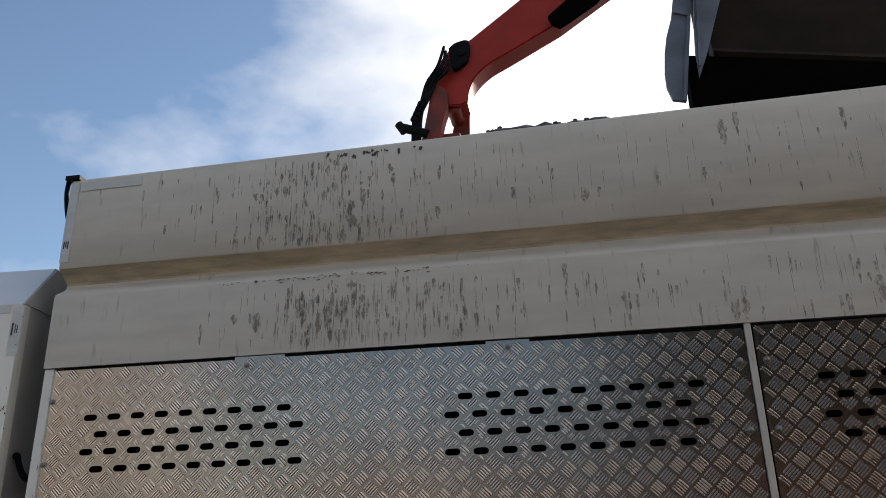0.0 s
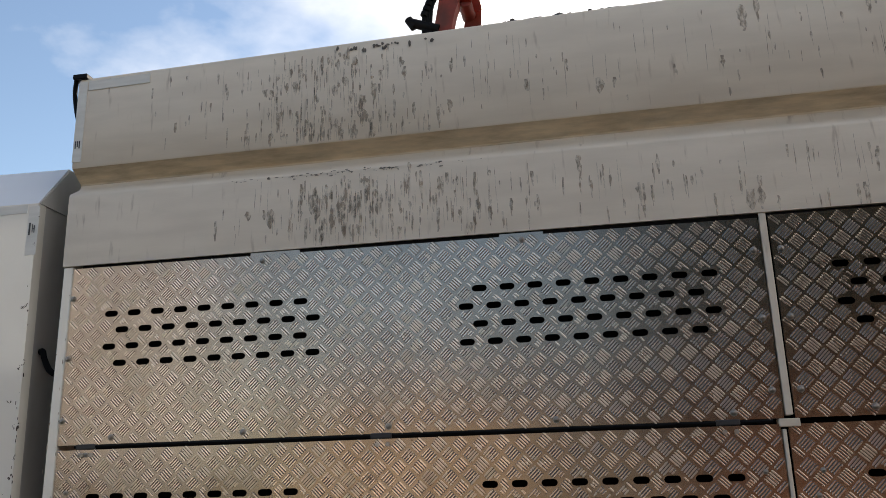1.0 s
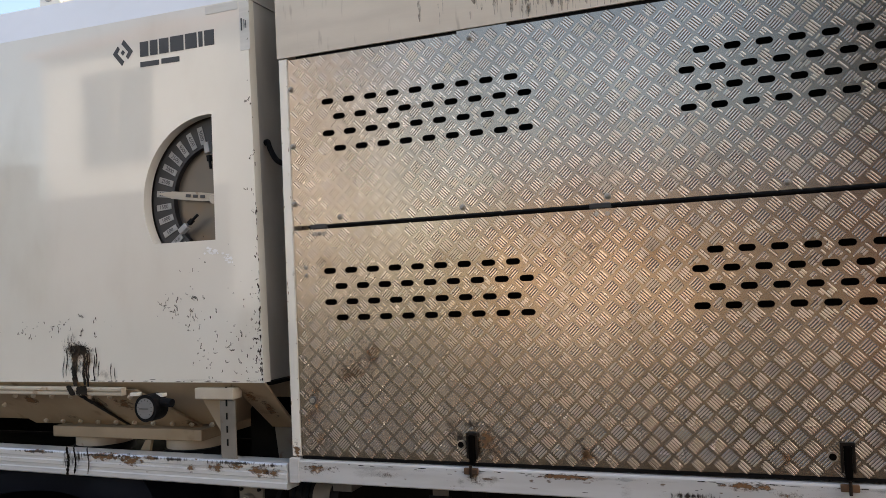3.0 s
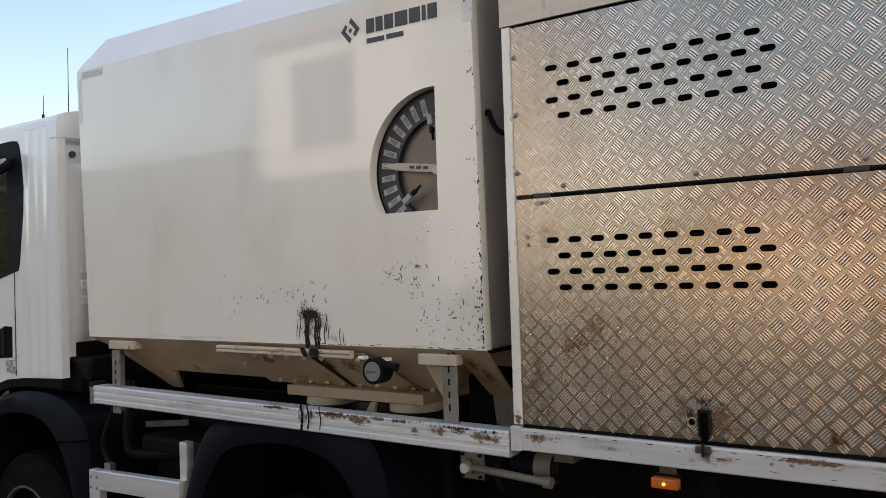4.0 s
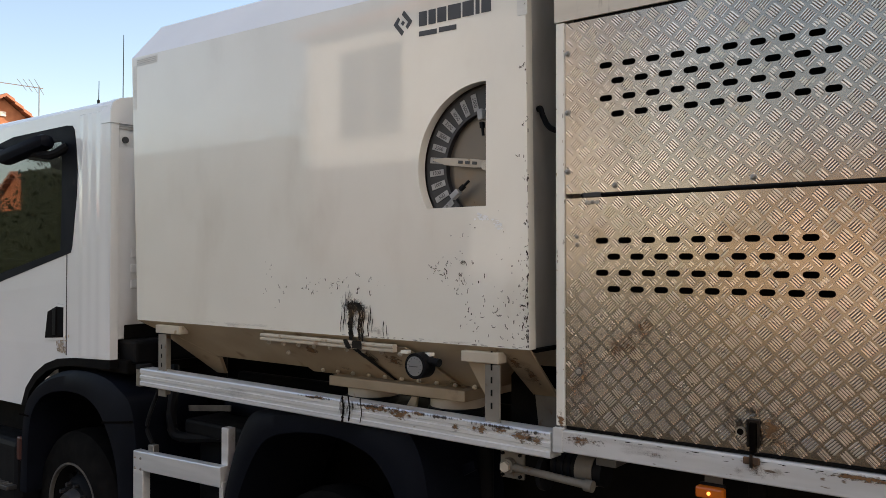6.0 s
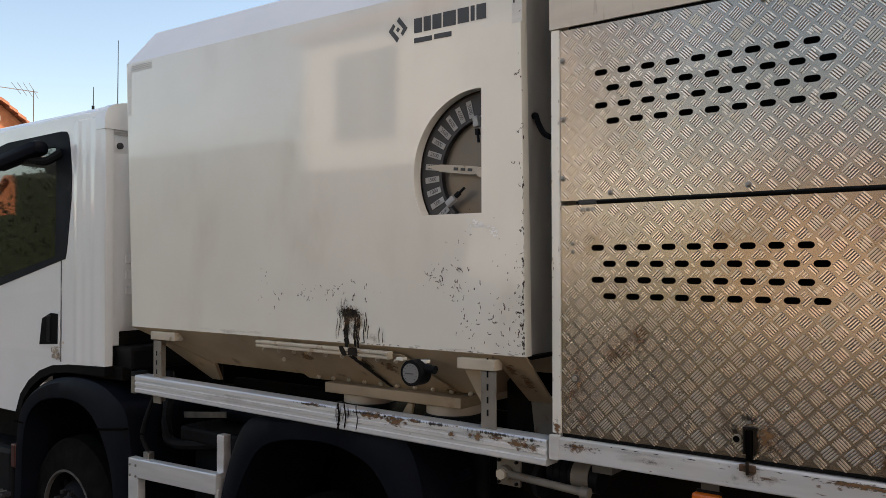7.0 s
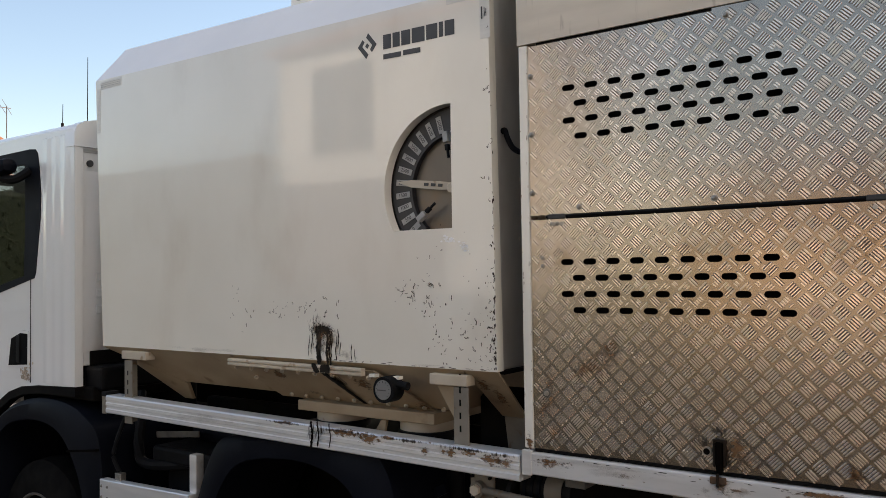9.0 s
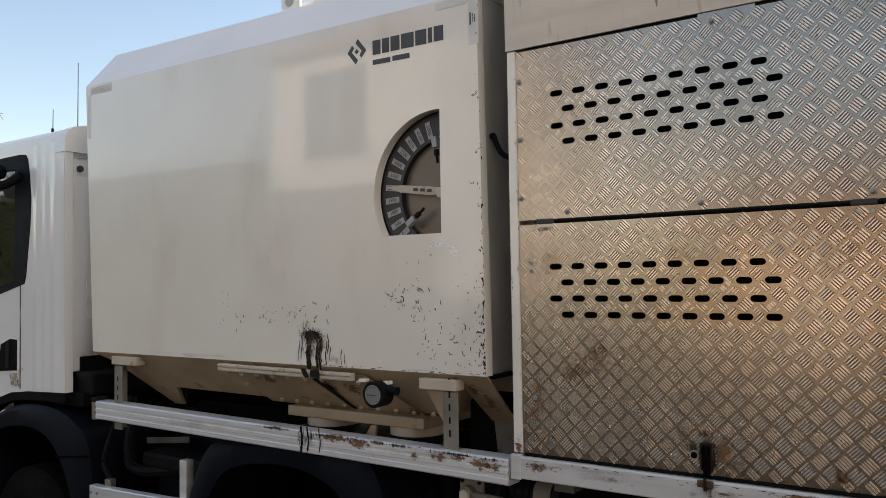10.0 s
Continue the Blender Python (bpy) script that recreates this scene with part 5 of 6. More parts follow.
# door seam, handle, crease
part("door_seam", box(mesh(), (-3.595, 0.0165, 1.24), (-3.588, 0.024, 1.875)), INK, side_l)
part("door_crease", run([(0.021, 1.45), (0.0178, 1.58), (0.021, 1.68)], -4.9, -3.575, mesh(), 0.12), CAB, side_l)
part("lower_crease", run([(0.021, 1.19), (0.0188, 1.27), (0.021, 1.34)], -4.9, -3.575, mesh(), 0.03), CAB, side_l)
part("handle_rim", prism(mesh(), [(-3.868, 1.318), (-3.608, 1.335), (-3.605, 1.555), (-3.70, 1.562), (-3.835, 1.52)], 0.014, 0.03), CAB, side_l)
hd = part("door_handle", prism(mesh(), [(-3.848, 1.335), (-3.622, 1.35), (-3.62, 1.54), (-3.705, 1.543), (-3.815, 1.505)], 0.0115, 0.03), DARK, side_l, "black recessed door handle")
part("grip", box(mesh(), (-3.745, 0.004, 1.36), (-3.70, 0.012, 1.53), 0.006), BLACK, hd)
# mirrors over the window
mir = part("mirror_arm", pipe(mesh(), [(-3.60, 0.02, 2.56), (-3.66, -0.05, 2.50), (-3.8, -0.09, 2.52), (-4.15, -0.1, 2.54), (-4.4, -0.06, 2.58), (-4.6, 0.02, 2.62)], 0.028), BLACK, truck, smooth=True)
bm = box(mesh(), (-0.24, -0.06, -0.05), (0.22, 0.06, 0.05), 0.045)
bm.transform(pose(-3.86, -0.11, 2.545, 0, -12, 10))
part("mirror_head", bm, GUARD, mir, "dark plastic mirror housing", smooth=True)
# aerials on the cab roof
for x, y, z1 in ((-3.3, 0.22, 3.26), (-3.48, 0.16, 2.98)):
    r = part("roof_aerial", tube(mesh(), (x, y, 2.79), (x + 0.005, y, z1), 0.0032, 0.002, n=8), BLACK, truck)
    part("aerial_base", tube(mesh(), (x, y, 2.785), (x, y, 2.86), 0.009, n=8), BLACK, r)


def wheel(x, y):
    w = thing("wheel", "x", "x")
    del w["label"], w["category"]
    w.parent, w.location = truck, (x, y, WZ)
    bm = mesh()
    prof = [(0.0, 0.28), (0.0, 0.36), (0.015, 0.44), (0.05, 0.48), (0.14, 0.49), (0.23, 0.48), (0.27, 0.44), (0.28, 0.36), (0.28, 0.28)]
    n = 40
    rings = [[bm.verts.new((r * math.cos(2 * math.pi * k / n), d, r * math.sin(2 * math.pi * k / n))) for d, r in prof] for k in range(n)]
    for k in range(n):
        a, b = rings[k], rings[(k + 1) % n]
        for i in range(len(prof)):
            j = (i + 1) % len(prof)
            bm.faces.new((a[i], a[j], b[j], b[i]))
    bmesh.ops.recalc_face_normals(bm, faces=bm.faces)
    part("tyre", bm, RUBBER, w, "dusty black truck tyre", smooth=True)
    bm = mesh()
    dish = [(0.016, 0.285), (0.07, 0.268), (0.11, 0.25), (0.09, 0.215), (0.03, 0.175), (0.015, 0.16), (0.015, 0.02)]
    rows = [[bm.verts.new((r * math.cos(2 * math.pi * k / 40), d, r * math.sin(2 * math.pi * k / 40))) for k in range(40)] for d, r in dish]
    for a, b in zip(rows, rows[1:]):
        for k in range(40):
            bm.faces.new((a[k], a[(k + 1) % 40], b[(k + 1) % 40], b[k]))
    bm.faces.new(rows[-1])
    bmesh.ops.recalc_face_normals(bm, faces=bm.faces)
    part("rim", bm, BLACK, w, "dished black steel rim", smooth=True)
    for k in range(10):
        a = 2 * math.pi * (k + 0.5) / 10
        x, z = 0.205 * math.cos(a), 0.205 * math.sin(a)
        part("wheel_hole", tube(mesh(), (x, 0.06, z), (x * 1.02, 0.09, z * 1.02), 0.026, n=14), DARK, w)
    bm = mesh()
    loops = [[bm.verts.new((r * math.cos(2 * math.pi * k / 40), d, r * math.sin(2 * math.pi * k / 40))) for k in range(40)] for d, r in ((0.018, 0.29), (-0.004, 0.287), (-0.004, 0.274), (0.018, 0.268))]
    for a, b in zip(loops, loops[1:]):
        for k in range(40):
            bm.faces.new((a[k], a[(k + 1) % 40], b[(k + 1) % 40], b[k]))
    part("rim_edge", bm, IRON, w, "scuffed bare rim edge", smooth=True)
    bm = mesh()
    tube(bm, (0, -0.04, 0), (0, 0.016, 0), 0.095, 0.12, n=28)
    part("hub", bm, CHARCOAL, w, smooth=True)
    for k in range(10):
        a = 2 * math.pi * k / 10
        part("nut", tube(mesh(), (0.15 * math.cos(a), -0.015, 0.15 * math.sin(a)), (0.15 * math.cos(a), 0.02, 0.15 * math.sin(a)), 0.014, n=6), CHARCOAL, w)
    return w


for x in (WX, -1.38, 1.6):
    wheel(x, 0.1)
    wheel(x, 2.1)


def mudguard(outer, inner, y0, y1, name="mudguard"):
    """A bent plastic guard: a strip of skin between two arcs with a rolled front edge."""
    bm = mesh()
    n = len(outer)
    cols = []
    for (ox, oz), (ix, iz) in zip(outer, inner):
        mx, mz = ox * 0.75 + ix * 0.25, oz * 0.75 + iz * 0.25
        cols.append([bm.verts.new(c) for c in ((ix, y0 + 0.03, iz), (ix, y0 + 0.004, iz), (ix * 0.8 + ox * 0.2, y0, iz * 0.8 + oz * 0.2), (mx, y0 + 0.002, mz), (ox, y0 + 0.03, oz), (ox, y1, oz), (ix, y1, iz))])
    for a, b in zip(cols, cols[1:]):
        for i in range(7):
            j = (i + 1) % 7
            bm.faces.new((a[i], a[j], b[j], b[i]))
    bm.faces.new(cols[0])
    bm.faces.new(cols[-1][::-1])
    bmesh.ops.recalc_face_normals(bm, faces=bm.faces)
    return part(name, bm, GUARD, truck, "dark blue-grey plastic mudguard", smooth=True)


def arc_pts(pts):
    """Points along a smooth open line through a few corners."""
    out = []
    p = [Vector(q) for q in pts]
    for i in range(len(p) - 1):
        p0, p1, p2, p3 = p[max(i - 1, 0)], p[i], p[i + 1], p[min(i + 2, len(p) - 1)]
        for k in range(6):
            t = k / 6
            out.append(tuple(0.5 * (2 * p1 + (p2 - p0) * t + (2 * p0 - 5 * p1 + 4 * p2 - p3) * t * t + (3 * p1 - p0 - 3 * p2 + p3) * t ** 3)))
    out.append(tuple(p[-1]))
    return out


mudguard(arc_pts([(-4.17, 0.3), (-4.125, 0.814), (-3.985, 1.0), (-3.66, 1.13), (-3.3, 1.15), (-3.03, 1.085), (-2.855, 0.9), (-2.81, 0.2)]),
         arc_pts([(-4.06, 0.3), (-4.03, 0.74), (-3.9, 0.93), (-3.65, 1.01), (-3.35, 1.005), (-3.148, 0.89), (-2.995, 0.62), (-2.96, 0.2)]), 0.0, 0.55)
mudguard(arc_pts([(-2.05, 0.3), (-2.03, 0.64), (-1.87, 1.02), (-1.68, 1.11), (-1.3, 1.14), (-0.98, 1.13), (-0.80, 1.1), (-0.70, 0.85), (-0.68, 0.3)]),
         arc_pts([(-1.93, 0.3), (-1.91, 0.6), (-1.76, 0.89), (-1.6, 1.0), (-1.3, 1.04), (-1.07, 1.01), (-0.93, 0.93), (-0.84, 0.75), (-0.82, 0.3)]), 0.0, 0.6)
part("guard_seam", box(mesh(), (-3.15, -0.004, 0.885), (-2.85, 0.02, 0.897), 0.002, Matrix.Rotation(radians(-7), 3, "Y")), PITCH_BLACK, truck)
part("guard_seam", box(mesh(), (-4.15, -0.004, 0.805), (-4.03, 0.02, 0.815), 0.002), PITCH_BLACK, truck)
part("side_reflector", box(mesh(), (-4.185, -0.006, 0.50), (-4.125, 0.02, 0.66), 0.012), plain("red_reflector", (0.045, 0.006, 0.004), 0.4), truck, "dull red side reflector")
part("boarding_tread", box(mesh(), (-4.7, -0.06, 0.30), (-4.2, 0.3, 0.33), 0.006), CHARCOAL, truck, "ribbed steel boarding tread")
for k in range(9):
    part("tread_rib", box(mesh(), (-4.69 + 0.054 * k, -0.055, 0.33), (-4.675 + 0.054 * k, 0.28, 0.336), 0.001), IRON, truck)
part("drain_pipe", tube(mesh(), (-0.70, 0.45, 0.35), (-0.70, 0.45, 1.12), 0.042, n=20), BLACK, truck, smooth=True)
part("tow_bracket", prism(mesh(), [(-0.93, 0.60), (-0.86, 0.60), (-0.855, 0.80), (-0.64, 0.92), (-0.65, 0.96), (-0.92, 0.84)], 0.29, 0.31), GUARD, truck, "dark bent bracket")
part("flat_bar", box(mesh(), (-2.72, 0.3, 0.965), (-2.33, 0.31, 1.0), 0.003, Matrix.Rotation(radians(-6), 3, "Y")), IRON, truck, "grimy flat bar")
part("hose", pipe(mesh(), [(-2.86, 0.3, 1.2), (-2.78, 0.24, 1.05), (-2.74, 0.2, 0.9), (-2.66, 0.2, 0.82), (-2.3, 0.25, 0.86), (-2.05, 0.3, 0.95)], 0.03), BLACK, truck, smooth=True)
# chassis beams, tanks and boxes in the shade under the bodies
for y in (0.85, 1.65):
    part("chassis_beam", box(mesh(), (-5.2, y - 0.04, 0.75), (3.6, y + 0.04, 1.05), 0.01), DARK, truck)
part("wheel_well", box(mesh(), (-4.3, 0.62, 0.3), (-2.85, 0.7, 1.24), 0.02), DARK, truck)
# one long black sheet behind the near wheels
part("underbody_shield", box(mesh(), (-2.8, 0.72, 0.1), (3.6, 0.78, 1.13), 0.02), DARK, truck, "black sheet under the bodies")
part("fuel_tank", box(mesh(), (-2.66, 0.3, 0.22), (-2.08, 0.7, 0.82), 0.08), BLACK, truck, smooth=True)
part("battery_box", box(mesh(), (-2.62, 0.2, 0.84), (-2.1, 0.6, 0.93), 0.02), BLACK, truck)
part("air_tank", tube(mesh(), (-2.5, 0.45, 0.99), (-2.0, 0.45, 0.99), 0.06, n=20), GUARD, truck, smooth=True)
part("hose", pipe(mesh(), [(-2.70, 0.1, 1.12), (-2.72, 0.05, 0.98), (-2.74, 0.04, 0.88), (-2.70, 0.05, 0.8)], 0.012), BLACK, truck)

part("coupling", tube(mesh(), (-2.83, 0.12, 1.145), (-2.775, 0.10, 1.125), 0.016, n=12), ALU, truck, "bright metal coupling")

guard = thing("side_guard", "grey aluminium side guard frame between the wheels", "side guard", (0, 0, 0))
part("post", box(mesh(), (-2.815, 0.0, 0.0), (-2.72, 0.05, 0.757), 0.005), ALU, guard)
part("rail", run([(-0.004, 0.655), (-0.008, 0.66), (-0.008, 0.755), (-0.004, 0.76), (0.04, 0.76), (0.04, 0.655)], -2.72, -2.02, mesh(), 0.02), ALU, guard)
part("rail", run([(-0.004, 0.30), (-0.008, 0.305), (-0.008, 0.40), (-0.004, 0.405), (0.04, 0.405), (0.04, 0.30)], -2.72, -2.02, mesh(), 0.02), ALU, guard)
part("bracket", box(mesh(), (-2.075, 0.04, 0.66), (-2.02, 0.09, 0.97), 0.005), ALU, guard)
part("post", box(mesh(), (-2.04, 0.0, 0.0), (-2.015, 0.05, 0.70), 0.004), ALU, guard)
part("stub", box(mesh(), (-2.7, 0.02, 0.757), (-2.65, 0.06, 0.80), 0.004), STEEL, guard)
bolts([(-2.795, 0.0, 0.72), (-2.795, 0.0, 0.66), (-2.74, 0.0, 0.72), (-2.74, 0.0, 0.66)], guard, SMALL_BOLT)

# valve block with a lever under the rail
valve = thing("valve_unit", "grimy steel valve block with a rod and cylinder", "valve", (0, 0, 0))
part("flange", box(mesh(), (-0.36, 0.06, 0.985), (-0.25, 0.075, 1.095), 0.006), GREYPOST, valve)
part("hub", tube(mesh(), (-0.312, 0.03, 1.038), (-0.312, 0.06, 1.038), 0.03, n=18), GREYPOST, valve)
part("hub_nut", tube(mesh(), (-0.312, 0.012, 1.038), (-0.312, 0.03, 1.038), 0.021, n=6), CREAM, valve)
for dx in (-0.04, 0.04):
    for dz in (-0.042, 0.042):
        part("nut", tube(mesh(), (-0.305 + dx, 0.05, 1.04 + dz), (-0.305 + dx, 0.062, 1.04 + dz), 0.007, n=6), DARK, valve)
rod = tube(mesh(), (-0.29, 0.045, 1.036), (0.03, 0.045, 1.018), 0.015, n=14)
tube(rod, (0.02, 0.045, 1.018), (0.052, 0.045, 1.016), 0.022, n=14)
part("rod", rod, GREYPOST, valve, smooth=True)
part("hose_ring", tube(mesh(), (-0.19, 0.11, 1.02), (-0.17, 0.11, 1.02), 0.07, n=24), BLACK, valve, smooth=True)
cyl = part("cylinder", tube(mesh(), (-0.15, 0.14, 1.055), (0.06, 0.14, 1.05), 0.056, n=24), BLACK, valve, smooth=True)
for x in (-0.135, -0.105, -0.075):
    part("hose_ring", tube(mesh(), (x, 0.14, 1.0545), (x + 0.012, 0.14, 1.0543), 0.061, n=24), GUARD, cyl, smooth=True)
part("clamp_ring", tube(mesh(), (-0.045, 0.14, 1.0525), (0.025, 0.14, 1.0515), 0.060, n=24), GREYPOST, cyl, "grimy clamp ring", smooth=True)
part("bracket", box(mesh(), (0.06, 0.05, 1.095), (0.14, 0.2, 1.125), 0.003), IRON, valve)
marker = thing("side_marker_lamp", "small amber side marker lamp under the rail", "lamp", (0, 0, 0))
part("lens", box(mesh(), (0.44, 0.012, 1.055), (0.535, 0.045, 1.093), 0.008), LENS, marker, "lit amber lens")
part("base", box(mesh(), (0.445, 0.045, 1.05), (0.53, 0.06, 1.10), 0.004), BLACK, marker)
part("hanger", box(mesh(), (0.46, 0.05, 1.1), (0.52, 0.056, 1.142), 0.001), IRON, marker)
part("bulb", tube(mesh(), (0.487, 0.008, 1.074), (0.487, 0.014, 1.074), 0.006, n=10), GLOW, marker, "glowing bulb behind the lens")
part("mud_flap", box(mesh(), (0.58, 0.12, 0.4), (0.64, 0.15, 1.14), 0.01), DARK, truck)

# ---- load, crane and bucket above the body ----
rnd = random.Random(7)
bm = mesh()
n = 90
grid = [[bm.verts.new((0.1 + 3.5 * i / n, 0.08 + 2.3 * j / 20, 3.30 + 0.472 * math.exp(-((0.1 + 3.5 * i / n - 1.82) / 0.66) ** 4) * math.exp(-((2.3 * j / 20 - 0.42) / 0.45) ** 2) + rnd.uniform(-0.011, 0.011))) for j in range(21)] for i in range(n + 1)]
for i in range(n):
    for j in range(20):
        bm.faces.new((grid[i][j], grid[i + 1][j], grid[i + 1][j + 1], grid[i][j + 1]))
for _ in range(2600):
    i, j = rnd.randrange(n), rnd.randrange(20)
    c = grid[i][j].co + Vector((rnd.uniform(0, 0.03), rnd.uniform(0, 0.1), 0.004))
    bmesh.ops.create_icosphere(bm, subdivisions=1, radius=rnd.uniform(0.006, 0.015), matrix=Matrix.Translation(c))
tagged(part("chippings_load", bm, GRAVEL), "heap of black road chippings in the body", "chippings", kind="stuff")

crane = thing("loader_crane", "dirty orange loader crane arm with black hoses", "crane", (0, 0, 0))
CY = 0.9
# boom rising to the upper right, knuckle and clevis at its foot
top_edge = [(2.25, 5.14), (1.692, 4.695), (1.43, 4.488)]
head = arc_pts([(1.43, 4.488), (1.345, 4.452), (1.305, 4.42), (1.255, 4.343), (1.232, 4.277), (1.241, 4.214), (1.285, 4.14)])
foot = [(1.30, 4.12), (1.36, 4.112), (1.405, 4.125)]
under = arc_pts([(1.41, 4.15), (1.418, 4.2), (1.448, 4.262), (1.52, 4.33), (1.63, 4.39), (1.883, 4.53)]) + [(2.62, 5.05)]
boom = prism(mesh(), top_edge[:-1] + head + foot + under, CY - 0.12, CY + 0.01)
bmesh.ops.bevel(boom, geom=[e for e in boom.edges if abs(e.verts[0].co.y - e.verts[1].co.y) < 0.001], offset=0.007, segments=2, affect="EDGES")
part("boom", boom, ORANGE, crane, "orange box-section boom")
part("tip_guard", prism(mesh(), [(1.825, 4.551), (1.88, 4.60), (2.0, 4.70), (2.10, 4.775), (2.19, 4.735), (2.07, 4.61), (1.93, 4.515), (1.88, 4.485), (1.84, 4.51)], CY - 0.15, CY - 0.12), PITCH_BLACK, crane, "black rubber guard")
part("end_cap", prism(mesh(), arc_pts([(1.325, 4.427), (1.36, 4.455), (1.419, 4.462), (1.428, 4.41), (1.414, 4.35), (1.385, 4.322), (1.347, 4.305), (1.328, 4.36), (1.325, 4.42)]), CY - 0.15, CY - 0.11), BLACK, crane, "black cap over the pivot")
part("pivot_pin", tube(mesh(), (1.385, CY - 0.158, 4.395), (1.385, CY - 0.145, 4.395), 0.022, n=16), BLACK, crane, smooth=True)
part("clevis", prism(mesh(), arc_pts([(1.236, 4.23), (1.30, 4.19), (1.312, 4.10), (1.292, 4.03), (1.275, 3.95)]) + [(1.25, 3.70), (1.15, 3.70)] + arc_pts([(1.178, 3.9), (1.20, 4.0), (1.222, 4.12), (1.236, 4.225)]), CY - 0.155, CY - 0.09), CLEVIS, crane)
part("clevis", prism(mesh(), arc_pts([(1.325, 4.24), (1.365, 4.26), (1.40, 4.24), (1.396, 4.12)]) + [(1.386, 3.70), (1.27, 3.70)] + arc_pts([(1.29, 3.95), (1.306, 4.05), (1.322, 4.14), (1.325, 4.235)]), CY + 0.04, CY + 0.1), CLEVIS, crane)
part("knuckle", tube(mesh(), (1.335, CY - 0.1, 4.125), (1.335, CY + 0.06, 4.125), 0.035, n=20), CLEVIS, crane, smooth=True)
part("cross_plate", box(mesh(), (1.2, CY - 0.08, 3.86), (1.36, CY + 0.08, 3.99), 0.01), CLEVIS, crane)
part("rotator", tube(mesh(), (1.089, CY - 0.16, 3.997), (1.214, CY - 0.16, 3.949), 0.022, n=14), BLACK, crane, smooth=True)
part("rotator", tube(mesh(), (1.072, CY - 0.16, 4.018), (1.1, CY - 0.16, 3.972), 0.02, n=14), BLACK, crane, smooth=True)
for k in range(5):
    o, w = 0.009 * k, 0.012 * math.sin(k * 2.1)
    part("hose", pipe(mesh(), [(1.305 + o * 0.8, CY - 0.17, 4.425 - o * 3), (1.27 + o + w, CY - 0.18, 4.307 - o), (1.214 + o + w, CY - 0.17, 4.225), (1.184 + o, CY - 0.17, 4.119 + w), (1.150 + o, CY - 0.17, 4.046), (1.139 + o, CY - 0.16, 3.88)], 0.0075), BLACK, crane, smooth=True)
for k in range(4):
    part("hose_sleeve", tube(mesh(), (1.189 - 0.011 * k, CY - 0.172, 4.115 - 0.026 * k), (1.182 - 0.011 * k, CY - 0.172, 4.097 - 0.026 * k), 0.019, n=12), BLACK, crane, smooth=True)

bucket = thing("loader_bucket", "worn steel loader bucket tipped over the body", "bucket", (0, 0, 0))
BY = 0.86
bm = mesh()
# the bucket's shell: curved back over a flat floor, along x
solid_prof = [(BY, 4.318), (BY + 0.015, 4.345), (BY + 0.25, 5.3), (BY + 0.4, 5.3), (BY + 0.3, 4.0), (BY + 0.2, 3.95), (BY + 0.1, 3.99)]
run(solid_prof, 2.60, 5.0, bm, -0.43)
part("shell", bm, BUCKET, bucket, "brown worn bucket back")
# the black of this face carries the shadow under the bucket
part("cutting_floor", run([(BY + 0.004, 3.75), (BY + 0.004, 4.312), (BY + 0.1, 4.312), (BY + 0.1, 3.75)], 2.468, 5.0, mesh(), -0.43), PITCH_BLACK, bucket, "black bucket floor, underside shade in its colour")
part("cheek_plate", prism(mesh(), [(2.52, 5.2), (2.446, 4.637), (2.421, 4.509), (2.385, 4.40), (2.368, 4.317), (2.354, 4.2), (2.354, 4.12), (2.374, 4.049), (2.434, 4.034), (2.462, 4.244), (2.495, 4.479), (2.512, 4.624), (2.59, 5.2)], BY - 0.04, BY - 0.02), BUCKET_GREY, bucket, "grey bucket cheek plate")
part("edge_flange", prism(mesh(), [(2.418, 4.036), (2.434, 4.032), (2.469, 4.244), (2.508, 4.479), (2.61, 5.2), (2.59, 5.2), (2.49, 4.479), (2.45, 4.244)], BY - 0.05, BY - 0.04), BUCKET_GREY, bucket)
part("hinge_plate", prism(mesh(), [(2.43, 4.53), (2.50, 4.50), (2.56, 4.9), (2.49, 4.92)], BY - 0.055, BY - 0.04), BUCKET_GREY, bucket)
part("side_cutter", prism(mesh(), [(2.61, 5.2), (2.536, 4.608), (2.519, 4.462), (2.504, 4.285), (2.506, 4.147), (2.555, 4.266), (2.665, 4.588), (2.80, 5.2)], BY - 0.06, BY - 0.045), BUCKET_GREY, bucket)
part("cutter_rib", prism(mesh(), [(2.63, 5.2), (2.545, 4.6), (2.508, 4.2), (2.516, 4.2), (2.568, 4.6), (2.66, 5.2)], BY - 0.075, BY - 0.06), BUCKET_GREY, bucket)
part("side_wall", box(mesh(), (2.60, BY + 0.1, 3.98), (2.63, BY + 0.3, 5.2), 0.005), BUCKET, bucket)

# ---- runs of dried slurry on the upper wall ----
rnd = random.Random(21)
bm = mesh()


def run_mark(x, z, w, h):
    """A drip: an uneven trail that wanders a little and thins out downwards."""
    y = -0.0128 - rnd.uniform(0, 0.0008)
    steps = max(3, min(9, int(h / 0.012)))
    drift, left, right = rnd.uniform(-0.03, 0.03), [], []
    for k in range(steps + 1):
        u = k / steps
        half = w * (0.35 + 0.9 * math.sin(math.pi * min(1.0, u * 0.85 + 0.18))) * rnd.uniform(0.55, 1.25)
        c = x + drift * h * u + rnd.gauss(0, 0.18) * w
        left.append(bm.verts.new((c - half, y, z - h * u + rnd.uniform(-0.25, 0.25) * w)))
        right.append(bm.verts.new((c + half, y, z - h * u + rnd.uniform(-0.25, 0.25) * w)))
    for k in range(steps):
        bm.faces.new((left[k], left[k + 1], right[k + 1], right[k]))


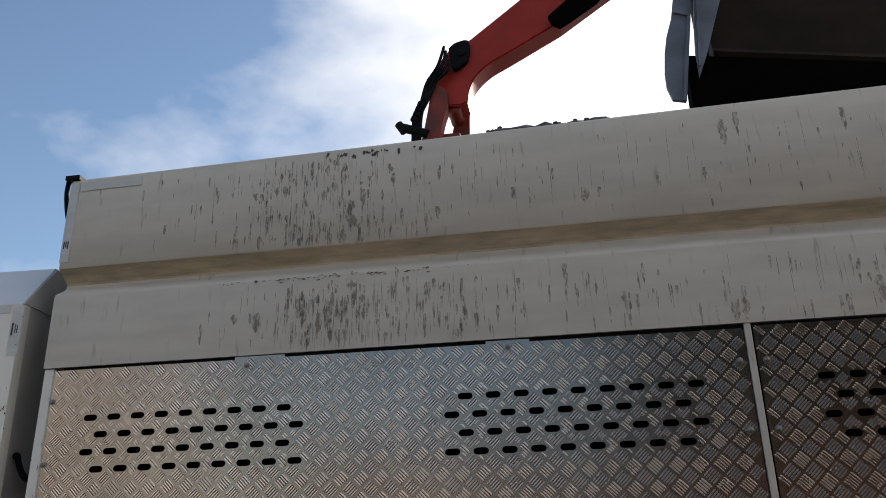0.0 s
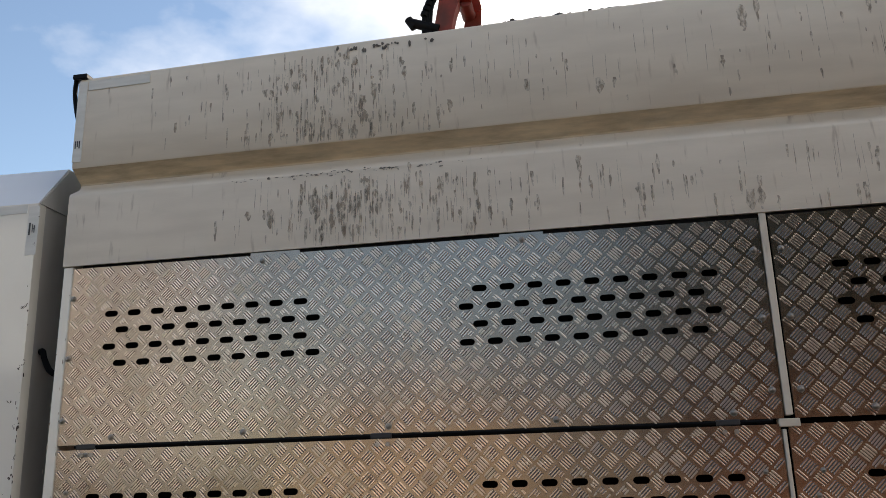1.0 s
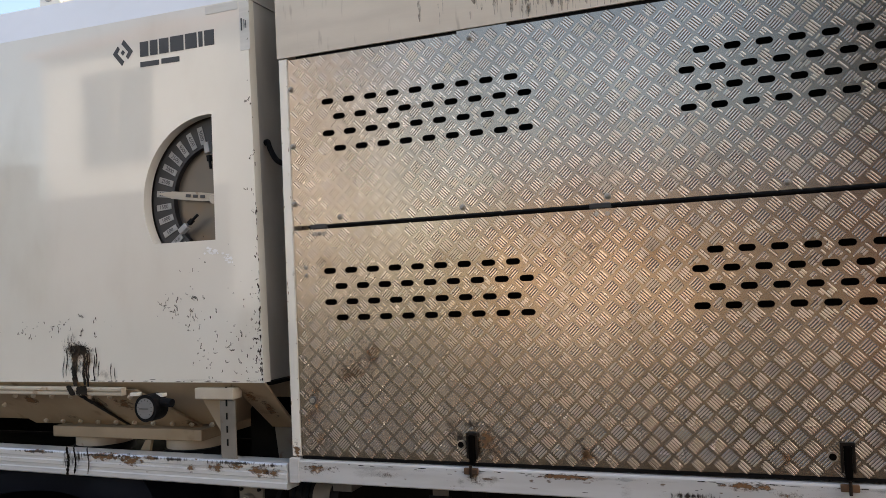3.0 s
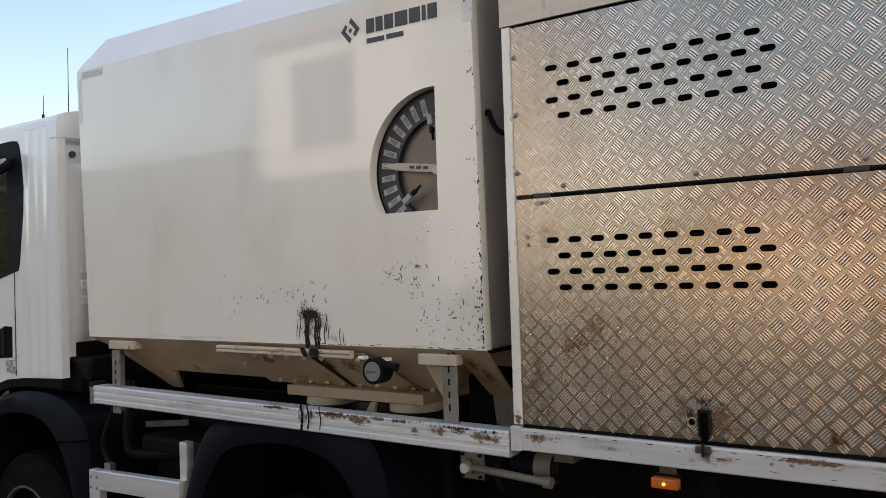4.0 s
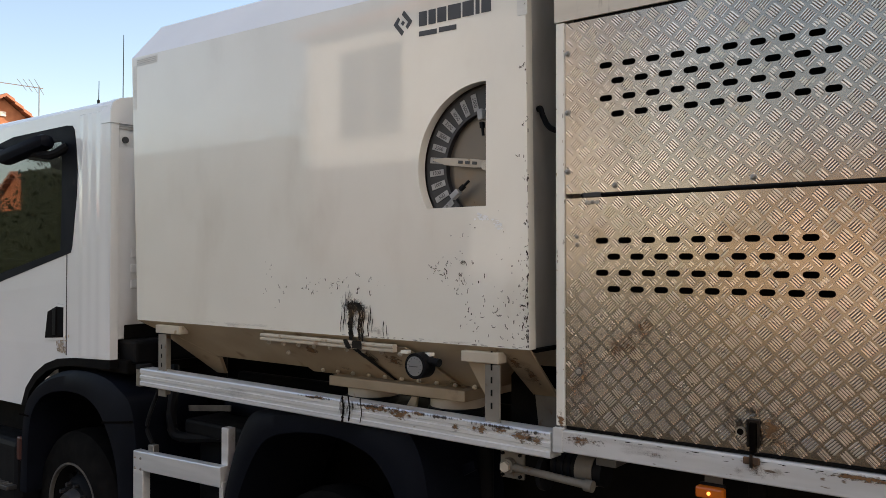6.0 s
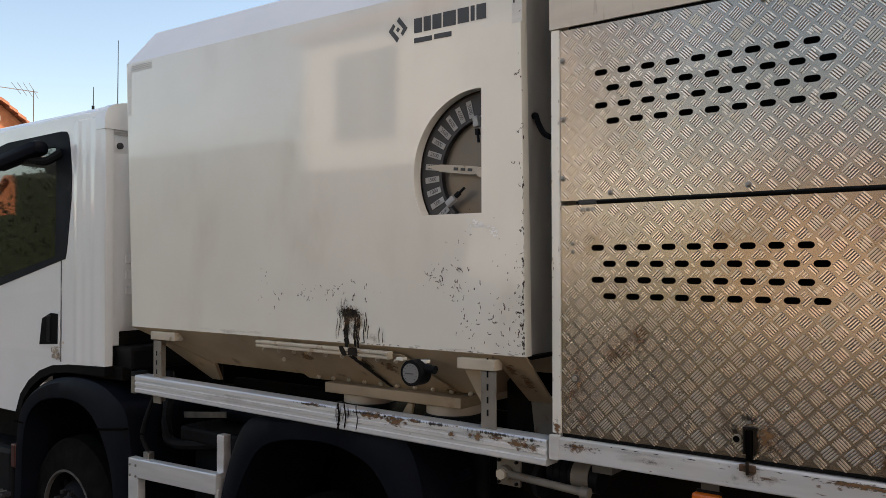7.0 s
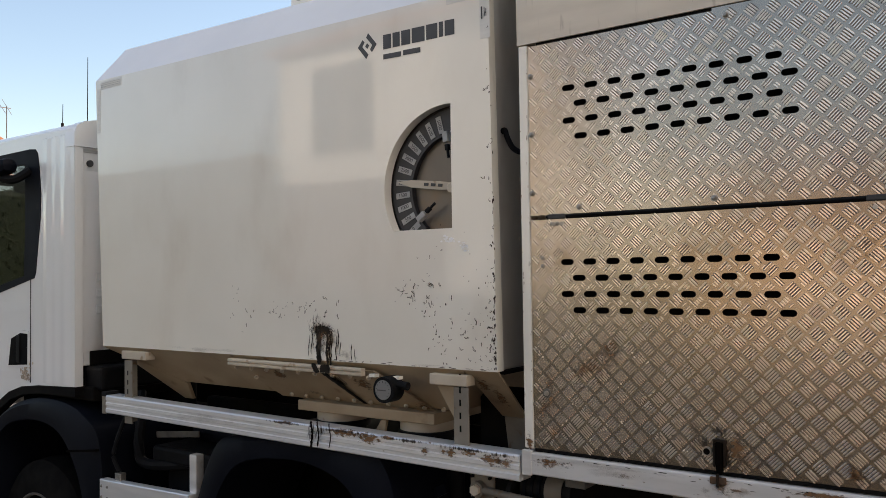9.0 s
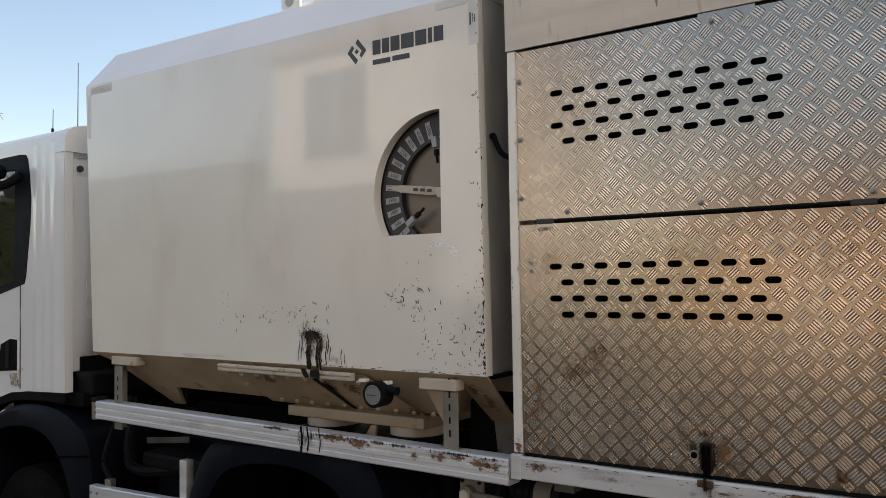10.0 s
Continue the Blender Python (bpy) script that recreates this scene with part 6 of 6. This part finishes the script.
for _ in range(11):
    run_mark(rnd.gauss(0.98, 0.18), rnd.uniform(3.2, 3.46), rnd.uniform(0.007, 0.014), rnd.uniform(0.03, 0.08))
    run_mark(rnd.gauss(1.0, 0.18), rnd.uniform(2.82, 2.96), rnd.uniform(0.007, 0.015), rnd.uniform(0.03, 0.09))
for _ in range(300):
    x, z = rnd.gauss(0.95, 0.18), rnd.uniform(3.12, 3.48)
    if rnd.random() < 0.35:
        z = 3.14 + abs(rnd.gauss(0, 0.05))
    run_mark(x, z, rnd.choice((0.001, 0.0015, 0.002, 0.003, 0.005)), min(rnd.uniform(0.015, 0.085), z - 3.108))
for _ in range(210):
    x, z = rnd.gauss(1.0, 0.18), rnd.uniform(2.76, 2.975)
    run_mark(x, z, rnd.choice((0.001, 0.0015, 0.002, 0.003, 0.005)), min(rnd.uniform(0.015, 0.10), z - 2.722))
for _ in range(120):
    x, z = rnd.uniform(0.2, 3.3), rnd.uniform(3.15, 3.46)
    run_mark(x, z, rnd.uniform(0.001, 0.004), min(rnd.uniform(0.01, 0.05), z - 3.108))
for _ in range(150):
    x, z = rnd.uniform(0.9, 3.3), rnd.uniform(2.76, 2.95)
    run_mark(x, z, rnd.uniform(0.001, 0.005), min(rnd.uniform(0.015, 0.09), z - 2.722))
for _ in range(46):
    run_mark(rnd.uniform(0.5, 3.2), rnd.uniform(3.3, 3.47), 0.0008, rnd.uniform(0.08, 0.19))
    run_mark(rnd.uniform(0.7, 3.2), rnd.uniform(2.9, 2.97), 0.0008, rnd.uniform(0.06, 0.17))
for x, z, w, h in ((0.335, 3.24, 0.006, 0.04), (1.642, 3.27, 0.009, 0.05), (1.37, 3.22, 0.007, 0.05), (1.889, 3.245, 0.011, 0.06), (1.94, 3.24, 0.005, 0.04), (2.38, 3.46, 0.013, 0.1), (2.43, 3.48, 0.01, 0.07), (0.71, 3.16, 0.008, 0.03), (0.75, 3.16, 0.007, 0.03),
                   (2.33, 2.80, 0.013, 0.07), (2.36, 2.80, 0.01, 0.07), (1.22, 3.0, 0.006, 0.05), (1.8, 2.97, 0.008, 0.09), (2.78, 3.46, 0.008, 0.09), (2.78, 2.85, 0.01, 0.09), (2.3, 3.28, 0.006, 0.05)):
    run_mark(x, z, w, h)
tagged(part("slurry_stain", bm, SLURRY, upper, "brown dried slurry runs"), kind="stuff")
bm = mesh()
for _ in range(90):
    x = rnd.gauss(1.02, 0.2)
    blot(bm, x, 2.984 + rnd.gauss(0, 0.004), rnd.choice((0.002, 0.003, 0.005, 0.009)), rnd.uniform(0.001, 0.003), rnd, -0.0138 - 0.0006 * rnd.random(), rnd.uniform(-0.6, 0.6))
for _ in range(24):
    blot(bm, rnd.gauss(1.15, 0.1), rnd.uniform(3.45, 3.47), rnd.uniform(0.003, 0.009), rnd.uniform(0.004, 0.012), rnd, -0.0138 - 0.0006 * rnd.random())
tagged(part("grime", bm, GRIME, upper, "dark grime along the groove"), kind="stuff")

# rust specks on the lower door
bm = mesh()
for cx, cz, n, sp in ((0.19, 1.55, 12, 0.035), (0.11, 1.5, 5, 0.03), (0.68, 1.27, 8, 0.02), (1.05, 1.95, 6, 0.05), (1.2, 1.99, 5, 0.05)):
    for _ in range(n):
        w = rnd.uniform(0.0015, 0.0035)
        blot(bm, cx + rnd.gauss(0, sp), cz + rnd.gauss(0, sp * 0.8), w, w * rnd.uniform(0.6, 1.4), rnd, -0.0068 - 0.0003 * rnd.random())
tagged(part("rust_stain", bm, RUST, d2, "brown rust specks"), kind="stuff")
bm = mesh()
for k in range(46):
    x = rnd.uniform(0.0, 2.3)
    blot(bm, x, 1.214 - 0.012 * (x + 0.07) / 4.8 - abs(rnd.gauss(0, 0.002)), rnd.uniform(0.003, 0.022), rnd.uniform(0.0006, 0.0022), rnd, -0.0247 - 0.0006 * rnd.random())
for k in range(16):
    blot(bm, rnd.uniform(0.0, 2.3), rnd.uniform(1.155, 1.2), rnd.uniform(0.002, 0.014), rnd.uniform(0.0006, 0.0016), rnd, -0.0247 - 0.0006 * rnd.random(), rnd.uniform(-3, 3))
tagged(part("scratch", bm, TAR, rail_r, "dark chips and scratches"), kind="stuff")
for cx, w in ((0.3, 0.4), (1.1, 0.45), (1.9, 0.45)):
    part("stain_film", film_patch(cx, 1.205, w, 0.012, -0.0256), DUSTFILM, rail_r, "rust and dirt smear")
bm = mesh()
for k in range(60):
    w = rnd.uniform(0.0008, 0.0025)
    blot(bm, rnd.choice((-0.07, -0.036)) + rnd.gauss(0, 0.003), rnd.uniform(1.24, 2.7), w, w * rnd.uniform(1, 6), rnd, -0.0068 - 0.0004 * rnd.random())
tagged(part("edge_chip", bm, BROWN, housing, "brown chips along the post"), kind="stuff")
part("dirt_film", film_patch(-0.05, 1.26, 0.02, 0.04, -0.0078), RUSTFILM, housing, "rust at the foot of the post")
# film of bitumen round the leak and along the hopper's lower edge
for cx, cz, w, h, mat in ((-1.13, 1.64, 0.07, 0.09, TARFILM), (-1.1, 1.56, 0.08, 0.07, TARFILM), (-1.07, 1.6, 0.14, 0.12, TANFILM), (-0.98, 1.53, 0.14, 0.04, TANFILM), (-0.5, 1.51, 0.3, 0.014, DUSTFILM),
                          (-1.9, 1.515, 0.7, 0.02, DUSTFILM)):
    part("stain_film", film_patch(cx, cz, w, h, -0.0021), mat, side, "thin brown stain")
bm = mesh()
for k in range(60):
    blot(bm, -0.192 - abs(rnd.gauss(0, 0.004)), 1.51 + abs(rnd.gauss(0, 0.3)), rnd.uniform(0.001, 0.004), rnd.uniform(0.003, 0.012), rnd, -0.0026)
for k in range(40):
    blot(bm, rnd.uniform(-1.2, -0.2), 1.503 + abs(rnd.gauss(0, 0.003)), rnd.uniform(0.004, 0.02), rnd.uniform(0.0008, 0.002), rnd, -0.0026)
tagged(part("edge_chip", bm, CHIP, side, "paint chipped off the edges"), kind="stuff")
# rust and bitumen on the sloped underside
for cx, cz, w, h, mat in ((-1.42, 1.415, 0.05, 0.035, RUSTFILM), (-0.92, 1.40, 0.06, 0.04, RUSTFILM), (-1.05, 1.40, 0.07, 0.05, TARFILM), (-0.66, 1.31, 0.06, 0.02, RUSTFILM), (-1.3, 1.33, 0.12, 0.03, TANFILM)):
    bm = film_patch(cx, cz, w, h, 0.0)
    for v in bm.verts:
        v.co.y = -0.0075 + (1.47 - v.co.z) * 0.199 / 0.182
    part("stain_film", bm, mat, plate, "thin rust and bitumen stain")
for cx, cz, w, h, mat in ((-0.30, 1.44, 0.035, 0.05, RUSTFILM), (-0.26, 1.38, 0.03, 0.06, RUSTFILM), (-0.3, 1.36, 0.06, 0.06, DUSTFILM)):
    bm = film_patch(cx, cz, w, h, 0.0)
    for v in bm.verts:
        v.co.y = -0.001 + (1.499 - v.co.z) * 0.27 / 0.224
    part("stain_film", bm, mat, hopper, "rust streak on the rear apron")
# paint worn off the cab door above the wheel arch
bm = mesh()
for k in range(130):
    w = rnd.uniform(0.002, 0.011)
    blot(bm, -3.645 + rnd.gauss(0, 0.028), 1.255 + abs(rnd.gauss(0, 0.05)), w, w * rnd.uniform(0.5, 1.6), rnd, 0.0162 - 0.0004 * rnd.random())
tagged(part("worn_paint", bm, BROWN, truck, "brown worn paint above the wheel arch"), kind="stuff")
